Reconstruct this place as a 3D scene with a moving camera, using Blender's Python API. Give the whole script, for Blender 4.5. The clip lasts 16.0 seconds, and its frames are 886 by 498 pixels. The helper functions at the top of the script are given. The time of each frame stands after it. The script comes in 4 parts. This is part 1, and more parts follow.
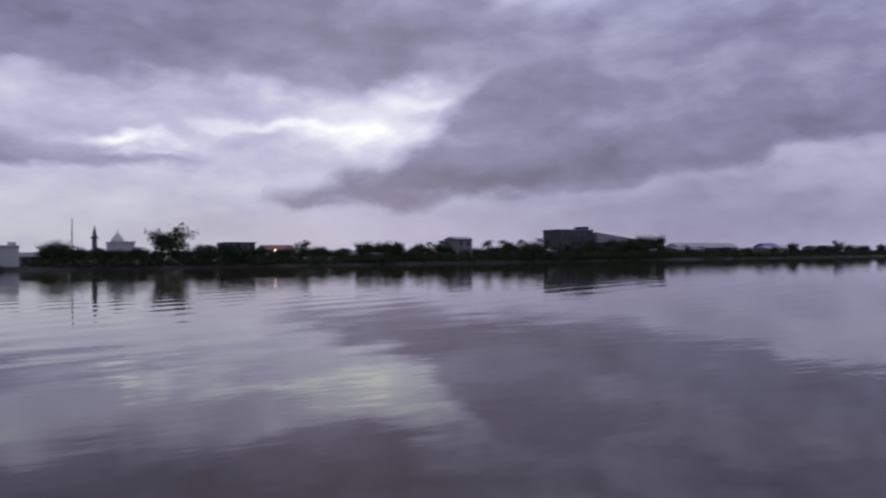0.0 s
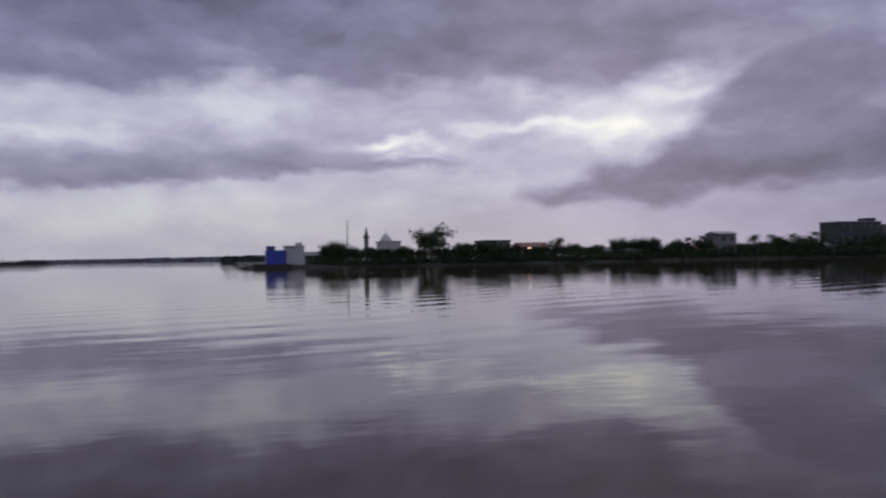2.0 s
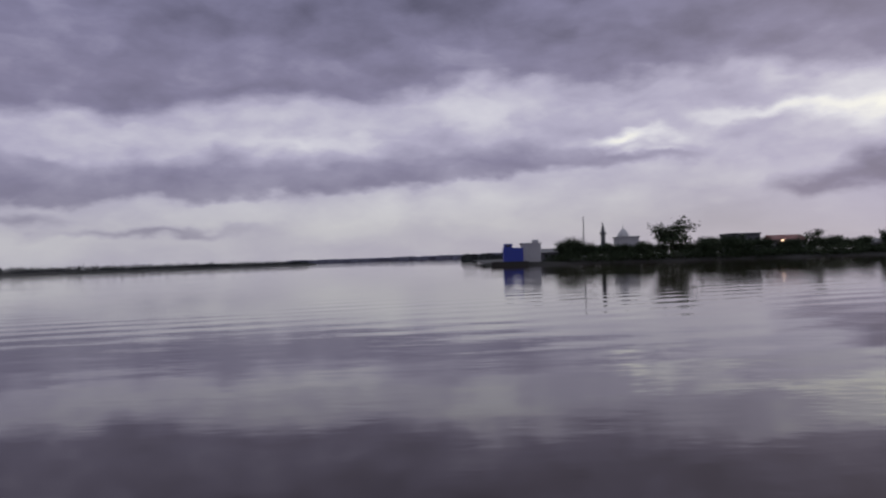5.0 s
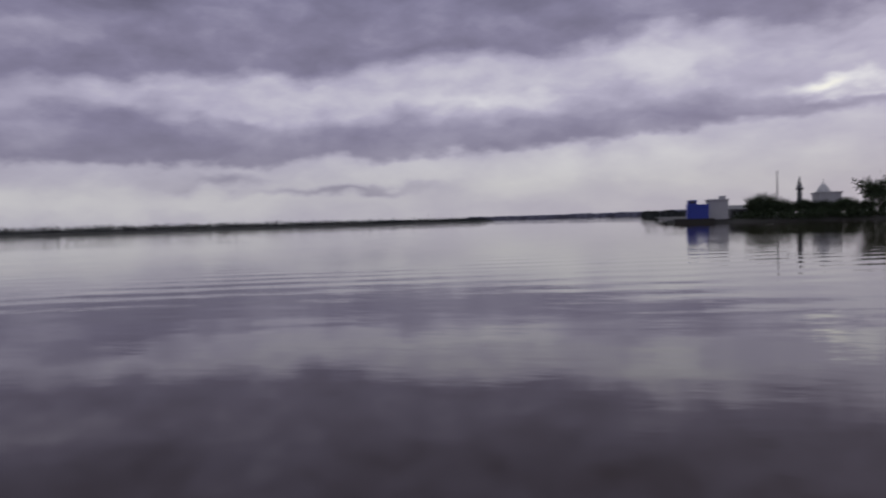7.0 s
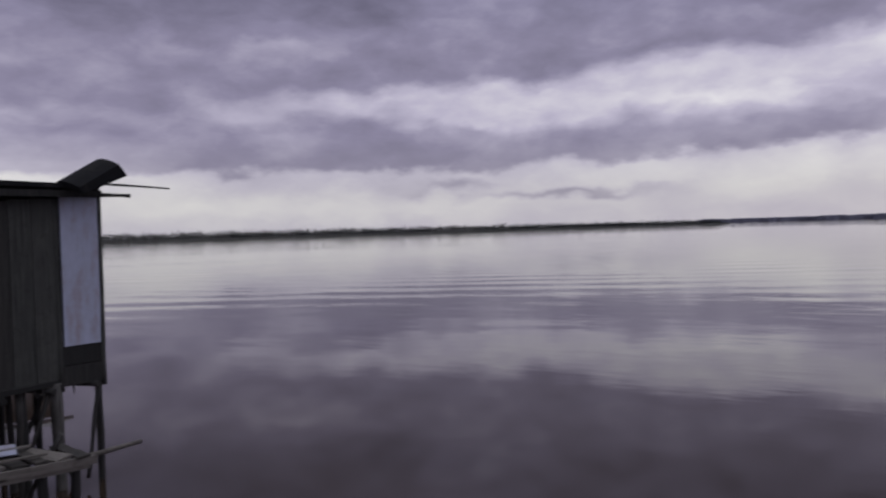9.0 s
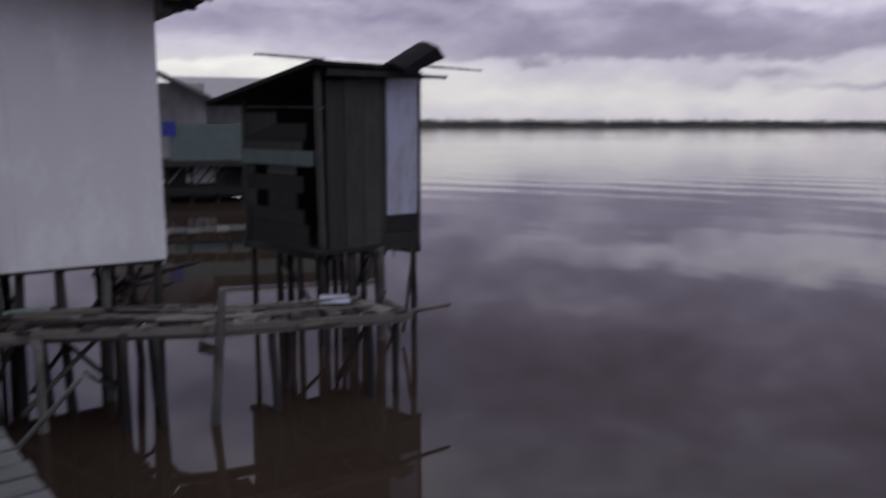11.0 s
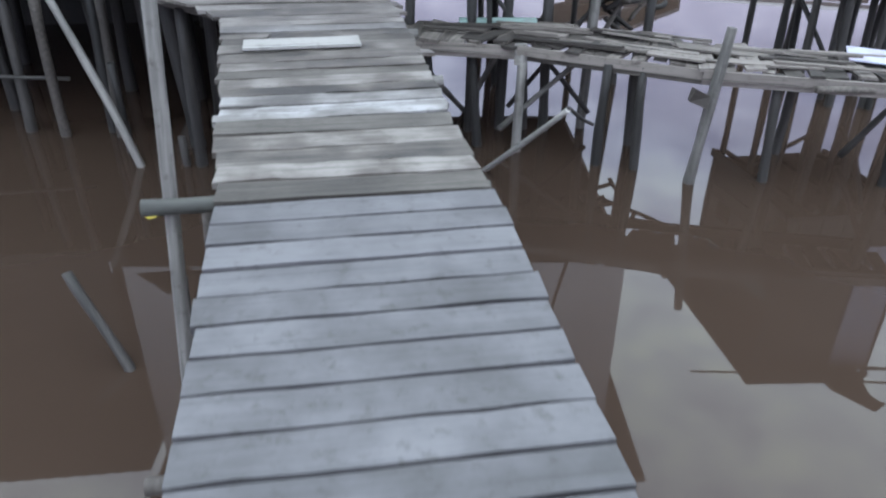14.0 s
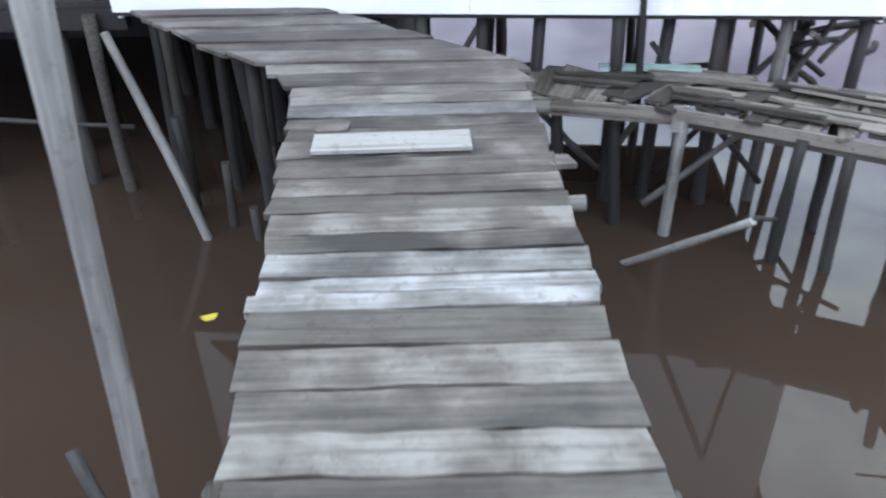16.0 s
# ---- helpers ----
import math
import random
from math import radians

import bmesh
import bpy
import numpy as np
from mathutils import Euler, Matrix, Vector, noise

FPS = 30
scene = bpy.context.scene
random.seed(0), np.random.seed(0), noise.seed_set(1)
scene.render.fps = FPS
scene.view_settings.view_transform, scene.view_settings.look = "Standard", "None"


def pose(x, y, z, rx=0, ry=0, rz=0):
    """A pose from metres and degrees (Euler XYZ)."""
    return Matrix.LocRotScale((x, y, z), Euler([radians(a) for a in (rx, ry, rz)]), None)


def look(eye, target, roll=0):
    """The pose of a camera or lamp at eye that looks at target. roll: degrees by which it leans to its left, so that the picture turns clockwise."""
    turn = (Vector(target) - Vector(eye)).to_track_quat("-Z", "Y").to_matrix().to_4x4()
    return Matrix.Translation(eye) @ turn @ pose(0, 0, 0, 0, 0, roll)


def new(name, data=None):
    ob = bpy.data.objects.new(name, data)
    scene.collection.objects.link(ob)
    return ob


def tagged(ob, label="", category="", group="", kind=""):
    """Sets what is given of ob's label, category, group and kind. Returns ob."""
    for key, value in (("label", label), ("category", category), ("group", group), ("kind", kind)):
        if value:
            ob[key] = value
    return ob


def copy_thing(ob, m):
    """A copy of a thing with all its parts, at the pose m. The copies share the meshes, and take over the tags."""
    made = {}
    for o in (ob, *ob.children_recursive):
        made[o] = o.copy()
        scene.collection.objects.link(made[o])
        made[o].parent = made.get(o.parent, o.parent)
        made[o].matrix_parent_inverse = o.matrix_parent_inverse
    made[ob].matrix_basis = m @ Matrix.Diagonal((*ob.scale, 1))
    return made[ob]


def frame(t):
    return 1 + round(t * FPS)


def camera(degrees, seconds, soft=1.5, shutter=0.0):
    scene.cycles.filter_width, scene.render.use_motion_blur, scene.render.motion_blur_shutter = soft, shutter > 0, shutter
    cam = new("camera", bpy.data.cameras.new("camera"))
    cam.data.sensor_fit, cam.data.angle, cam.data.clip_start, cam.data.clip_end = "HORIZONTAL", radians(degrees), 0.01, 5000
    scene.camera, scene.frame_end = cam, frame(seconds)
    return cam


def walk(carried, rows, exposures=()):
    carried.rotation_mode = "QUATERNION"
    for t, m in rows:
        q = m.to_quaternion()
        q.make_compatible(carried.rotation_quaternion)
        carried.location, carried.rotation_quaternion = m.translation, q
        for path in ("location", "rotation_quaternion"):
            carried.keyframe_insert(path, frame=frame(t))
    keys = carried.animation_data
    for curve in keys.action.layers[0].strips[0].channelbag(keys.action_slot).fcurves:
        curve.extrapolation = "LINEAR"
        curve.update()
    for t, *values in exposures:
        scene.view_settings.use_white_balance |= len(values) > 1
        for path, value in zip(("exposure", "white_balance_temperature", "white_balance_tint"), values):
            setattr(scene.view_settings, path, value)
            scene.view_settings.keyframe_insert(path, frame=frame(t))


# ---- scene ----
cam = camera(59, 16.0, soft=2.2, shutter=0.5)
PATH = [
    (0.0, pose(0.138, -0.256, 2.612, 90.53, 0.58, -124.73)),
    (0.5, pose(0.138, -0.256, 2.612, 90.50, 0.71, -121.19)),
    (1.0, pose(0.138, -0.256, 2.612, 90.26, 0.55, -116.79)),
    (1.5, pose(0.138, -0.256, 2.612, 90.29, 0.95, -111.17)),
    (2.0, pose(0.138, -0.256, 2.612, 90.56, 0.98, -106.32)),
    (2.5, pose(0.138, -0.256, 2.612, 90.31, 1.45, -102.08)),
    (3.0, pose(0.138, -0.256, 2.612, 90.47, 1.48, -99.22)),
    (3.5, pose(0.138, -0.256, 2.612, 90.85, 1.67, -96.30)),
    (4.0, pose(0.138, -0.256, 2.612, 90.88, 1.71, -93.88)),
    (6.5, pose(0.138, -0.256, 2.612, 88.94, 1.68, -80.24)),
    (7.0, pose(0.138, -0.256, 2.612, 87.95, 1.59, -76.27)),
    (7.5, pose(0.138, -0.256, 2.612, 88.42, 1.62, -70.98)),
    (8.0, pose(0.138, -0.256, 2.612, 88.86, 1.87, -65.72)),
    (8.2, pose(0.138, -0.256, 2.612, 88.84, 1.93, -64.88)),
    (10.3, look((0.088, -0.146, 2.612), (1.557, 1.205, 2.482), -0.4)),
    (10.5, look((0.076, -0.141, 2.587), (1.499, 1.255, 2.431), -0.3)),
    (10.7, look((0.053, -0.154, 2.574), (1.425, 1.287, 2.375), -0.15)),
    (11.0, look((0.019, -0.174, 2.554), (1.253, 1.367, 2.238), 0.1)),
    (11.5, look((-0.021, -0.142, 2.514), (0.999, 1.487, 1.96), 2.6)),
    (12.0, look((-0.071, 0.14, 2.582), (0.659, 1.778, 1.695), 3.1)),
    (12.5, look((-0.054, 0.283, 2.567), (0.385, 1.984, 1.612), 0.9)),
    (13.0, look((0.036, 0.335, 2.569), (0.285, 2.033, 1.542), -3.0)),
    (13.5, look((0.015, 0.594, 2.555), (0.153, 2.308, 1.534), -2.0)),
    (14.0, look((0.0, 0.929, 2.605), (0.208, 2.634, 1.581), 0.4)),
    (14.5, look((0.05, 1.31, 2.664), (0.21, 2.978, 1.572), -0.2)),
    (15.0, look((0.015, 1.642, 2.651), (0.065, 3.351, 1.613), -0.9)),
    (15.5, look((0.009, 2.009, 2.699), (0.024, 3.711, 1.648), -2.6)),
    (16.0, look((0.04, 2.417, 2.696), (-0.023, 4.099, 1.616), -1.8)),
]
EXPOSURES = [
    (0.0, 0.25, 6150, 10), (1.5, 0.15, 6350, 10), (3.0, 0.08, 6450, 10), (7.0, 0.08, 6650, 9), (8.0, 0.12, 6700, 9), (10.5, 0.46, 6850, 8), (11.2, 0.48, 6850, 8),
    (11.6, 0.75, 6500, 5), (12.0, 1.75, 6350, -4), (12.5, 2.3, 6380, -5), (13.0, 2.68, 6350, -5), (16.0, 2.85, 6330, -5)]
walk(cam, PATH, EXPOSURES)


# ---- world: broken evening overcast over a river ----
class Graph:
    """Short hand for wiring shader nodes."""

    def __init__(self, tree):
        self.tree = tree
        self.tree.nodes.clear()

    def node(self, kind, **settings):
        n = self.tree.nodes.new(kind)
        for socket, value in settings.pop("put", {}).items():
            self.link(value, n.inputs[socket])
        if "op" in settings:
            n.operation = settings["op"]
        if "clamp" in settings:
            n.use_clamp = settings["clamp"]
        return n

    def link(self, value, socket):
        if isinstance(value, bpy.types.NodeSocket):
            self.tree.links.new(value, socket)
        else:
            socket.default_value = value

    def math(self, op, *values):
        n = self.node("ShaderNodeMath", op=op)
        for i, v in enumerate(values):
            self.link(v, n.inputs[i])
        return n.outputs[0]

    def xyz(self, x=0.0, y=0.0, z=0.0):
        return self.node("ShaderNodeCombineXYZ", put={0: x, 1: y, 2: z}).outputs[0]

    def noise(self, vector, scale=1.0, detail=4.0, rough=0.55):
        return self.node("ShaderNodeTexNoise", put={"Vector": vector, "Scale": scale, "Detail": detail, "Roughness": rough})

    def scaled(self, vector, s):
        n = self.node("ShaderNodeVectorMath", op="MULTIPLY", put={0: vector})
        n.inputs[1].default_value = s
        return n.outputs[0]

    def ramp(self, fac, stops):
        n = self.node("ShaderNodeValToRGB", put={0: fac})
        els = n.color_ramp.elements
        while len(els) < len(stops):
            els.new(0.5)
        for e, (p, c) in zip(els, stops):
            e.position, e.color = p, (*c, 1)
        return n.outputs[0]

    def mix(self, fac, a, b, blend="MIX"):
        n = self.tree.nodes.new("ShaderNodeMix")
        n.data_type, n.blend_type = "RGBA", blend
        for value, i in ((fac, 0), (a, 6), (b, 7)):
            self.link((*value, 1) if isinstance(value, tuple) and len(value) == 3 else value, n.inputs[i])
        return n.outputs[2]


world = bpy.data.worlds.new("overcast_sky")
world.use_nodes = True
scene.world = world
g = Graph(world.node_tree)
ray = g.node("ShaderNodeTexCoord").outputs["Generated"]
split = g.node("ShaderNodeSeparateXYZ", put={0: ray})
dx, dy, dz = split.outputs
az = g.math("MULTIPLY", g.math("ARCTAN2", dy, dx), 57.2958)
el = g.math("MULTIPLY", g.math("ARCSINE", g.math("ABSOLUTE", dz)), 57.2958)
flat = g.xyz(g.math("MULTIPLY", az, 0.085), g.math("MULTIPLY", el, 0.19), 0.0)
warp = g.noise(flat, 1.0, 3.0, 0.5)
wx, wy, wz = g.node("ShaderNodeSeparateColor", put={0: warp.outputs["Color"]}).outputs
billow = g.noise(g.xyz(g.math("MULTIPLY", az, 0.26), g.math("MULTIPLY", el, 0.52), 7.0), 1.0, 5.0, 0.5)
bx, by, bz = g.node("ShaderNodeSeparateColor", put={0: billow.outputs["Color"]}).outputs
azw = g.math("MULTIPLY_ADD", g.math("SUBTRACT", bx, 0.5), 6.0, g.math("MULTIPLY_ADD", g.math("SUBTRACT", wx, 0.5), 7.0, az))
elw = g.math("MULTIPLY_ADD", g.math("SUBTRACT", by, 0.5), 3.0, g.math("MULTIPLY_ADD", g.math("SUBTRACT", wy, 0.5), 2.4, el))


def height_along(stops):
    """A height in degrees that changes with the bearing, for the edge of a cloud layer."""
    fac = g.math("DIVIDE", g.math("ADD", az, 90.0), 180.0)
    return g.math("MULTIPLY", g.ramp(fac, [((a + 90) / 180, (h / 30,) * 3) for a, h in sorted(stops)]), 30.0)


def above(edge, soft_low, soft_high):
    n = g.node("ShaderNodeMapRange", put={"Value": g.math("SUBTRACT", elw, edge), "From Min": -soft_low, "From Max": soft_high})
    n.interpolation_type = "SMOOTHSTEP"
    return n.outputs[0]


def layer(mask, value, below):
    return g.math("ADD", g.math("MULTIPLY", mask, value), g.math("MULTIPLY", g.math("SUBTRACT", 1.0, mask), below))


# bright low band, bright middle band, dark upper deck
light = layer(above(height_along([(85, 9.5), (60, 9.0), (42, 8.6), (25, 10.6), (13, 11.6), (-3, 12.4), (-15, 12.2), (-27, 11.8), (-34, 12.8), (-42, 13.6), (-54, 12)]), 0.7, 1.1), 0.31, 0.57)
# a long dark streak under the middle band
streak = g.math("MULTIPLY", above(height_along([(80, 4.0), (40, 4.2), (14, 4.6), (0, 5.4), (-8, 5.9), (-17, 6.4), (-22, 7.6)]), 0.25, 0.5),
                g.math("SUBTRACT", 1.0, above(height_along([(80, 9.5), (40, 8.6), (14, 7.4), (0, 8.0), (-8, 7.6), (-17, 6.9), (-22, 6.0)]), 1.2, 1.0)))
light = g.math("MULTIPLY_ADD", streak, -0.22, light)
# a heavy bank of cloud over the town, its foot rising away
bank = g.math("MULTIPLY", above(height_along([(-18, 5.0), (-24, 3.6), (-32, 4.2), (-45, 4.8), (-64, 7.6)]), 0.6, 1.0),
              g.math("SUBTRACT", 1.0, above(height_along([(-19, 1.0), (-22, 4.5), (-30, 5.8), (-34, 9.0), (-39, 14.5), (-46, 21), (-64, 28)]), 1.0, 1.0)))
light = layer(bank, g.math("MULTIPLY_ADD", g.math("SUBTRACT", el, 8.0), 0.012, 0.27), light)
# cloud masses: bearing, height, spread in each, lighter (+) or darker (-)
CLOUDS = [
    (-29, 8.8, 4.2, 1.5, .42), (-22, 9.2, 4.5, .5, .28), (-33, 11.2, 3.0, .8, .25), (-13.6, 8.0, 2.6, .45, .42), (-14.5, 7.2, 2.0, .25, .25),
    (-41, 18.5, 4, 1.6, .20), (-54, 2.5, 22, 4.0, -.24), (4, 10.4, 10, 1.0, .08), (36, 9.6, 5, .9, .14), (28, 7.6, 5, .7, .12), (42, 12.5, 7, 1.2, .12), (10, 8.8, 7, .6, .10),
    (6, 3.6, 16, 1.4, .10), (21, 2.5, 5, .35, -.22), (29, 3.4, 3, .4, -.18), (66, 4.6, 12, 1.6, .30), (42, 2.0, 18, 1.3, .12), (85, 24, 24, 9, .18), (-52, 2.6, 16, 1.2, .02),
    (46, 17, 13, 3.6, -.18), (60, 27, 22, 8, .06), (0, 18, 26, 3.4, -.15), (36, 4.0, 12, 5.0, -.05),
]
for a, e, sa, se, amp in CLOUDS:
    u = g.math("DIVIDE", g.math("SUBTRACT", azw, float(a)), float(sa))
    v = g.math("DIVIDE", g.math("SUBTRACT", elw, float(e)), float(se))
    r2 = g.math("ADD", g.math("MULTIPLY", u, u), g.math("MULTIPLY", v, v))
    light = g.math("MULTIPLY_ADD", g.math("POWER", 2.7183, g.math("MULTIPLY", r2, -1.0)), amp, light)
wisps = g.noise(g.xyz(g.math("MULTIPLY", azw, 0.13), g.math("MULTIPLY", elw, 0.30), 3.0), 1.0, 5.0, 0.48).outputs["Fac"]
calm = g.node("ShaderNodeMapRange", put={"Value": el, "From Min": 2.0, "From Max": 8.0, "To Min": 0.35, "To Max": 1.0}).outputs[0]
light = g.math("MULTIPLY_ADD", g.math("MULTIPLY", g.math("SUBTRACT", wisps, 0.5), calm), 0.46, light)
light = g.math("MULTIPLY_ADD", g.math("MULTIPLY", g.math("SUBTRACT", bz, 0.5), calm), 0.30, light)
high = g.math("MULTIPLY", g.math("MAXIMUM", g.math("SUBTRACT", el, 20.5), 0.0), 0.034)
light = g.math("ADD", light, g.math("MINIMUM", high, 0.48))
cloud = g.ramp(light, [(0.0, (.08, .074, .115)), (0.3, (.215, .20, .305)), (0.55, (.41, .39, .52)), (0.8, (.66, .655, .715)), (1.0, (.88, .87, .80))])
sky = g.node("ShaderNodeTexSky")
sky.sky_type, sky.sun_disc = "NISHITA", False
sky.sun_elevation, sky.sun_rotation = radians(22), radians(118)
warmth = g.node("ShaderNodeMapRange", put={"Value": g.math("ADD", el, g.math("MULTIPLY", g.math("MAXIMUM", g.math("SUBTRACT", -18.0, az), 0.0), 0.3)), "From Min": 2.5, "From Max": 7.0, "To Min": 1.0, "To Max": 0.0}).outputs[0]
cloud = g.mix(warmth, cloud, g.mix(1.0, cloud, (.97, .985, .89), "MULTIPLY"))
zenith = g.node("ShaderNodeMapRange", put={"Value": el, "From Min": 13.0, "From Max": 26.0}).outputs[0]
cloud = g.mix(zenith, cloud, g.mix(1.0, cloud, (.93, .985, 1.07), "MULTIPLY"))
veil = g.mix(0.04, cloud, g.mix(1.0, sky.outputs[0], (.05, .05, .055), "MULTIPLY"))
bg = g.node("ShaderNodeBackground", put={"Color": veil, "Strength": 1.0})
g.tree.links.new(bg.outputs[0], g.node("ShaderNodeOutputWorld").inputs[0])


# ---- materials ----
def material(name, build, rough=0.7, metal=0.0, spec=0.5):
    m = bpy.data.materials.new(name)
    m.use_nodes = True
    k = Graph(m.node_tree)
    k.bsdf = k.node("ShaderNodeBsdfPrincipled", put={"Roughness": rough, "Metallic": metal, "Specular IOR Level": spec})
    k.tree.links.new(k.bsdf.outputs[0], k.node("ShaderNodeOutputMaterial").inputs[0])
    k.coord = k.node("ShaderNodeTexCoord").outputs["Object"]
    k.info = k.node("ShaderNodeObjectInfo").outputs["Random"]
    build(k)
    return m


def bump(k, height, strength, distance):
    b = k.node("ShaderNodeBump", put={"Height": height, "Strength": strength, "Distance": distance})
    k.link(b.outputs[0], k.bsdf.inputs["Normal"])


def wood(name, dark, mid, pale, axis=0, rough=0.75, vary=0.5, stain=0.5, streak=1.0):
    """Weathered timber, its grain along one local axis, each piece a little different."""
    dark, mid, pale = (tuple(c * 0.68 for c in tone) for tone in (dark, mid, pale))

    def build(k):
        shift = k.node("ShaderNodeVectorMath", op="ADD", put={0: k.coord, 1: k.xyz(k.math("MULTIPLY", k.info, 37.0), k.math("MULTIPLY", k.info, 91.0), k.math("MULTIPLY", k.info, 17.0))}).outputs[0]
        s = [26.0, 26.0, 26.0]
        s[axis] = 1.3
        grain = k.math("MULTIPLY_ADD", k.math("SUBTRACT", k.noise(k.scaled(shift, s), 1.6, 6.0, 0.65).outputs["Fac"], 0.5), streak, 0.5)
        blot = k.noise(shift, 3.2, 5.0, 0.6).outputs["Fac"]
        t = k.math("ADD", k.math("MULTIPLY_ADD", k.math("SUBTRACT", k.info, 0.5), vary, grain), k.math("MULTIPLY", k.math("SUBTRACT", blot, 0.5), stain))
        spots = k.noise(shift, 19.0, 5.0, 0.7).outputs["Fac"]
        s2 = [48.0, 48.0, 48.0]
        s2[axis] = 0.9
        splits = k.ramp(k.noise(k.scaled(shift, s2), 1.0, 3.0, 0.6).outputs["Fac"], [(0.33, tuple(1 - .73 * streak for _ in range(3))), (0.42, (1, 1, 1))])
        wear = k.ramp(spots, [(0.32, (.55, .53, .5)), (0.45, (1, 1, 1)), (0.66, (1, 1, 1)), (0.76, (1.0, 1.0, 1.0))])
        k.link(k.mix(0.8, k.ramp(t, [(0.2, dark), (0.5, mid), (0.82, pale)]), k.mix(1.0, wear, splits, "MULTIPLY"), "MULTIPLY"), k.bsdf.inputs["Base Color"])
        k.link(k.math("MULTIPLY_ADD", blot, 0.35, rough - 0.18), k.bsdf.inputs["Roughness"])
        bump(k, grain, 0.5, 0.004)
    return material(name, build)


def painted(name, colour, dirt, rough=0.55, amount=0.6, streak=(3, 3, 0.7), spec=0.5):
    """Old paint or sheet with rain streaks and grime."""
    def build(k):
        runs = k.noise(k.scaled(k.coord, streak), 2.0, 6.0, 0.6).outputs["Fac"]
        fine = k.noise(k.coord, 14.0, 4.0).outputs["Fac"]
        t = k.math("MULTIPLY_ADD", fine, 0.25, runs)
        k.link(k.ramp(t, [(0.45, colour), (0.62, tuple(c * .86 for c in colour)), (0.62 + 0.5 / (amount + .3), dirt)]), k.bsdf.inputs["Base Color"])
        bump(k, runs, 0.05, 0.003)
    return material(name, build, rough, 0.0, spec)


def leafy(name, a, b):
    def build(k):
        isle = k.node("ShaderNodeNewGeometry").outputs["Random Per Island"]
        k.link(k.mix(isle, a, b), k.bsdf.inputs["Base Color"])
    return material(name, build, 0.8, spec=0.2)


def river(k):
    place = k.scaled(k.coord, (1, 1, 0))
    turn = k.node("ShaderNodeMapping", put={"Vector": place})
    turn.inputs["Rotation"].default_value = (0, 0, radians(-8))
    turn.inputs["Scale"].default_value = (0.50, 0.22, 1)
    swell = k.noise(turn.outputs[0], 1.0, 4.0, 0.55).outputs["Fac"]
    turn2 = k.node("ShaderNodeMapping", put={"Vector": place})
    turn2.inputs["Rotation"].default_value = (0, 0, radians(24))
    turn2.inputs["Scale"].default_value = (2.2, 0.7, 1)
    ripple = k.noise(turn2.outputs[0], 1.0, 3.0, 0.5).outputs["Fac"]
    wake = k.node("ShaderNodeTexWave", put={"Vector": k.node("ShaderNodeMapping", put={"Vector": place, "Rotation": (0, 0, radians(-22))}).outputs[0], "Scale": 0.09, "Distortion": 5.0, "Detail": 3.0, "Detail Scale": 0.35})
    where = k.noise(k.scaled(place, (0.03, 0.05, 1)), 1.0, 2.0).outputs["Fac"]
    patch = k.ramp(where, [(0.4, (.1, .1, .1)), (0.62, (1, 1, 1))])
    # sheltered, smooth water round the stilts
    off = k.node("ShaderNodeVectorMath", op="DISTANCE", put={0: place, 1: (2.0, 7.0, 0.0)}).outputs["Value"]
    open_water = k.node("ShaderNodeMapRange", put={"Value": off, "From Min": 6.0, "From Max": 22.0, "To Min": 0.05, "To Max": 1.0}).outputs[0]
    height = k.math("ADD", k.math("MULTIPLY", swell, 0.016), k.math("ADD", k.math("MULTIPLY", ripple, 0.0011), k.math("MULTIPLY", k.math("MULTIPLY", wake.outputs["Fac"], patch), 0.011)))
    bump(k, k.math("MULTIPLY", height, open_water), 1.0, 1.0)
    silt = k.noise(place, 0.35, 4.0).outputs["Fac"]
    k.link(k.ramp(silt, [(0.3, (.030, .0205, .0155)), (0.7, (.0375, .0257, .0193))]), k.bsdf.inputs["Base Color"])
    k.bsdf.inputs["IOR"].default_value = 1.33


WATER = material("silty_river_water", river, 0.02)
DECK_NEW = wood("grey_sawn_planks", (.040, .038, .041), (.083, .080, .088), (.134, .130, .141), 0, 0.6, 0.22, 1.5, 0.35)
DECK_OLD = wood("weathered_planks", (.022, .019, .0165), (.092, .079, .069), (.225, .208, .193), 0, 0.55, 0.34, 1.5, 0.8)
DECK_DARK = wood("damp_brown_planks", (.026, .021, .017), (.066, .058, .050), (.13, .118, .106), 0, 0.7, 0.25, 1.1)
# Pale plank tone that imitates sky sheen on wet wood.
DECK_PALE = wood("sky_sheen_planks", (.060, .054, .050), (.175, .166, .160), (.36, .355, .36), 0, 0.5, 0.3, 1.6, 0.8)
PALE_WOOD = wood("bleached_board", (.22, .21, .19), (.28, .27, .255), (.34, .33, .315), 0)
POLE = wood("grey_pole", (.055, .050, .045), (.15, .143, .134), (.27, .26, .245), 2, 0.8, 0.3)
STILT = wood("near_black_stilt", (.007, .0065, .006), (.017, .015, .014), (.048, .043, .039), 2, 0.75, 0.5)
# Dark timber; also colours the sheets that stand in for shade.
DARK_WOOD = wood("dark_boards_and_shade", (.006, .006, .006), (.017, .016, .015), (.045, .042, .038), 2, 0.8, 0.6)
HUT_WOOD = wood("grey_green_boards", (.02, .021, .019), (.05, .051, .046), (.1, .1, .09), 2, 0.8, 0.5)
DRIFT = wood("driftwood_planks", (.036, .030, .025), (.100, .086, .075), (.225, .20, .18), 0, 0.8, 0.9)
WHITE_WALL = painted("whitewashed_panel", (.74, .74, .755), (.6, .59, .6), 0.6, 0.1, (1.2, 1.2, .5))
PALE_BLUE = painted("pale_blue_sheet", (.42, .44, .56), (.25, .15, .1), 0.5, 0.5)
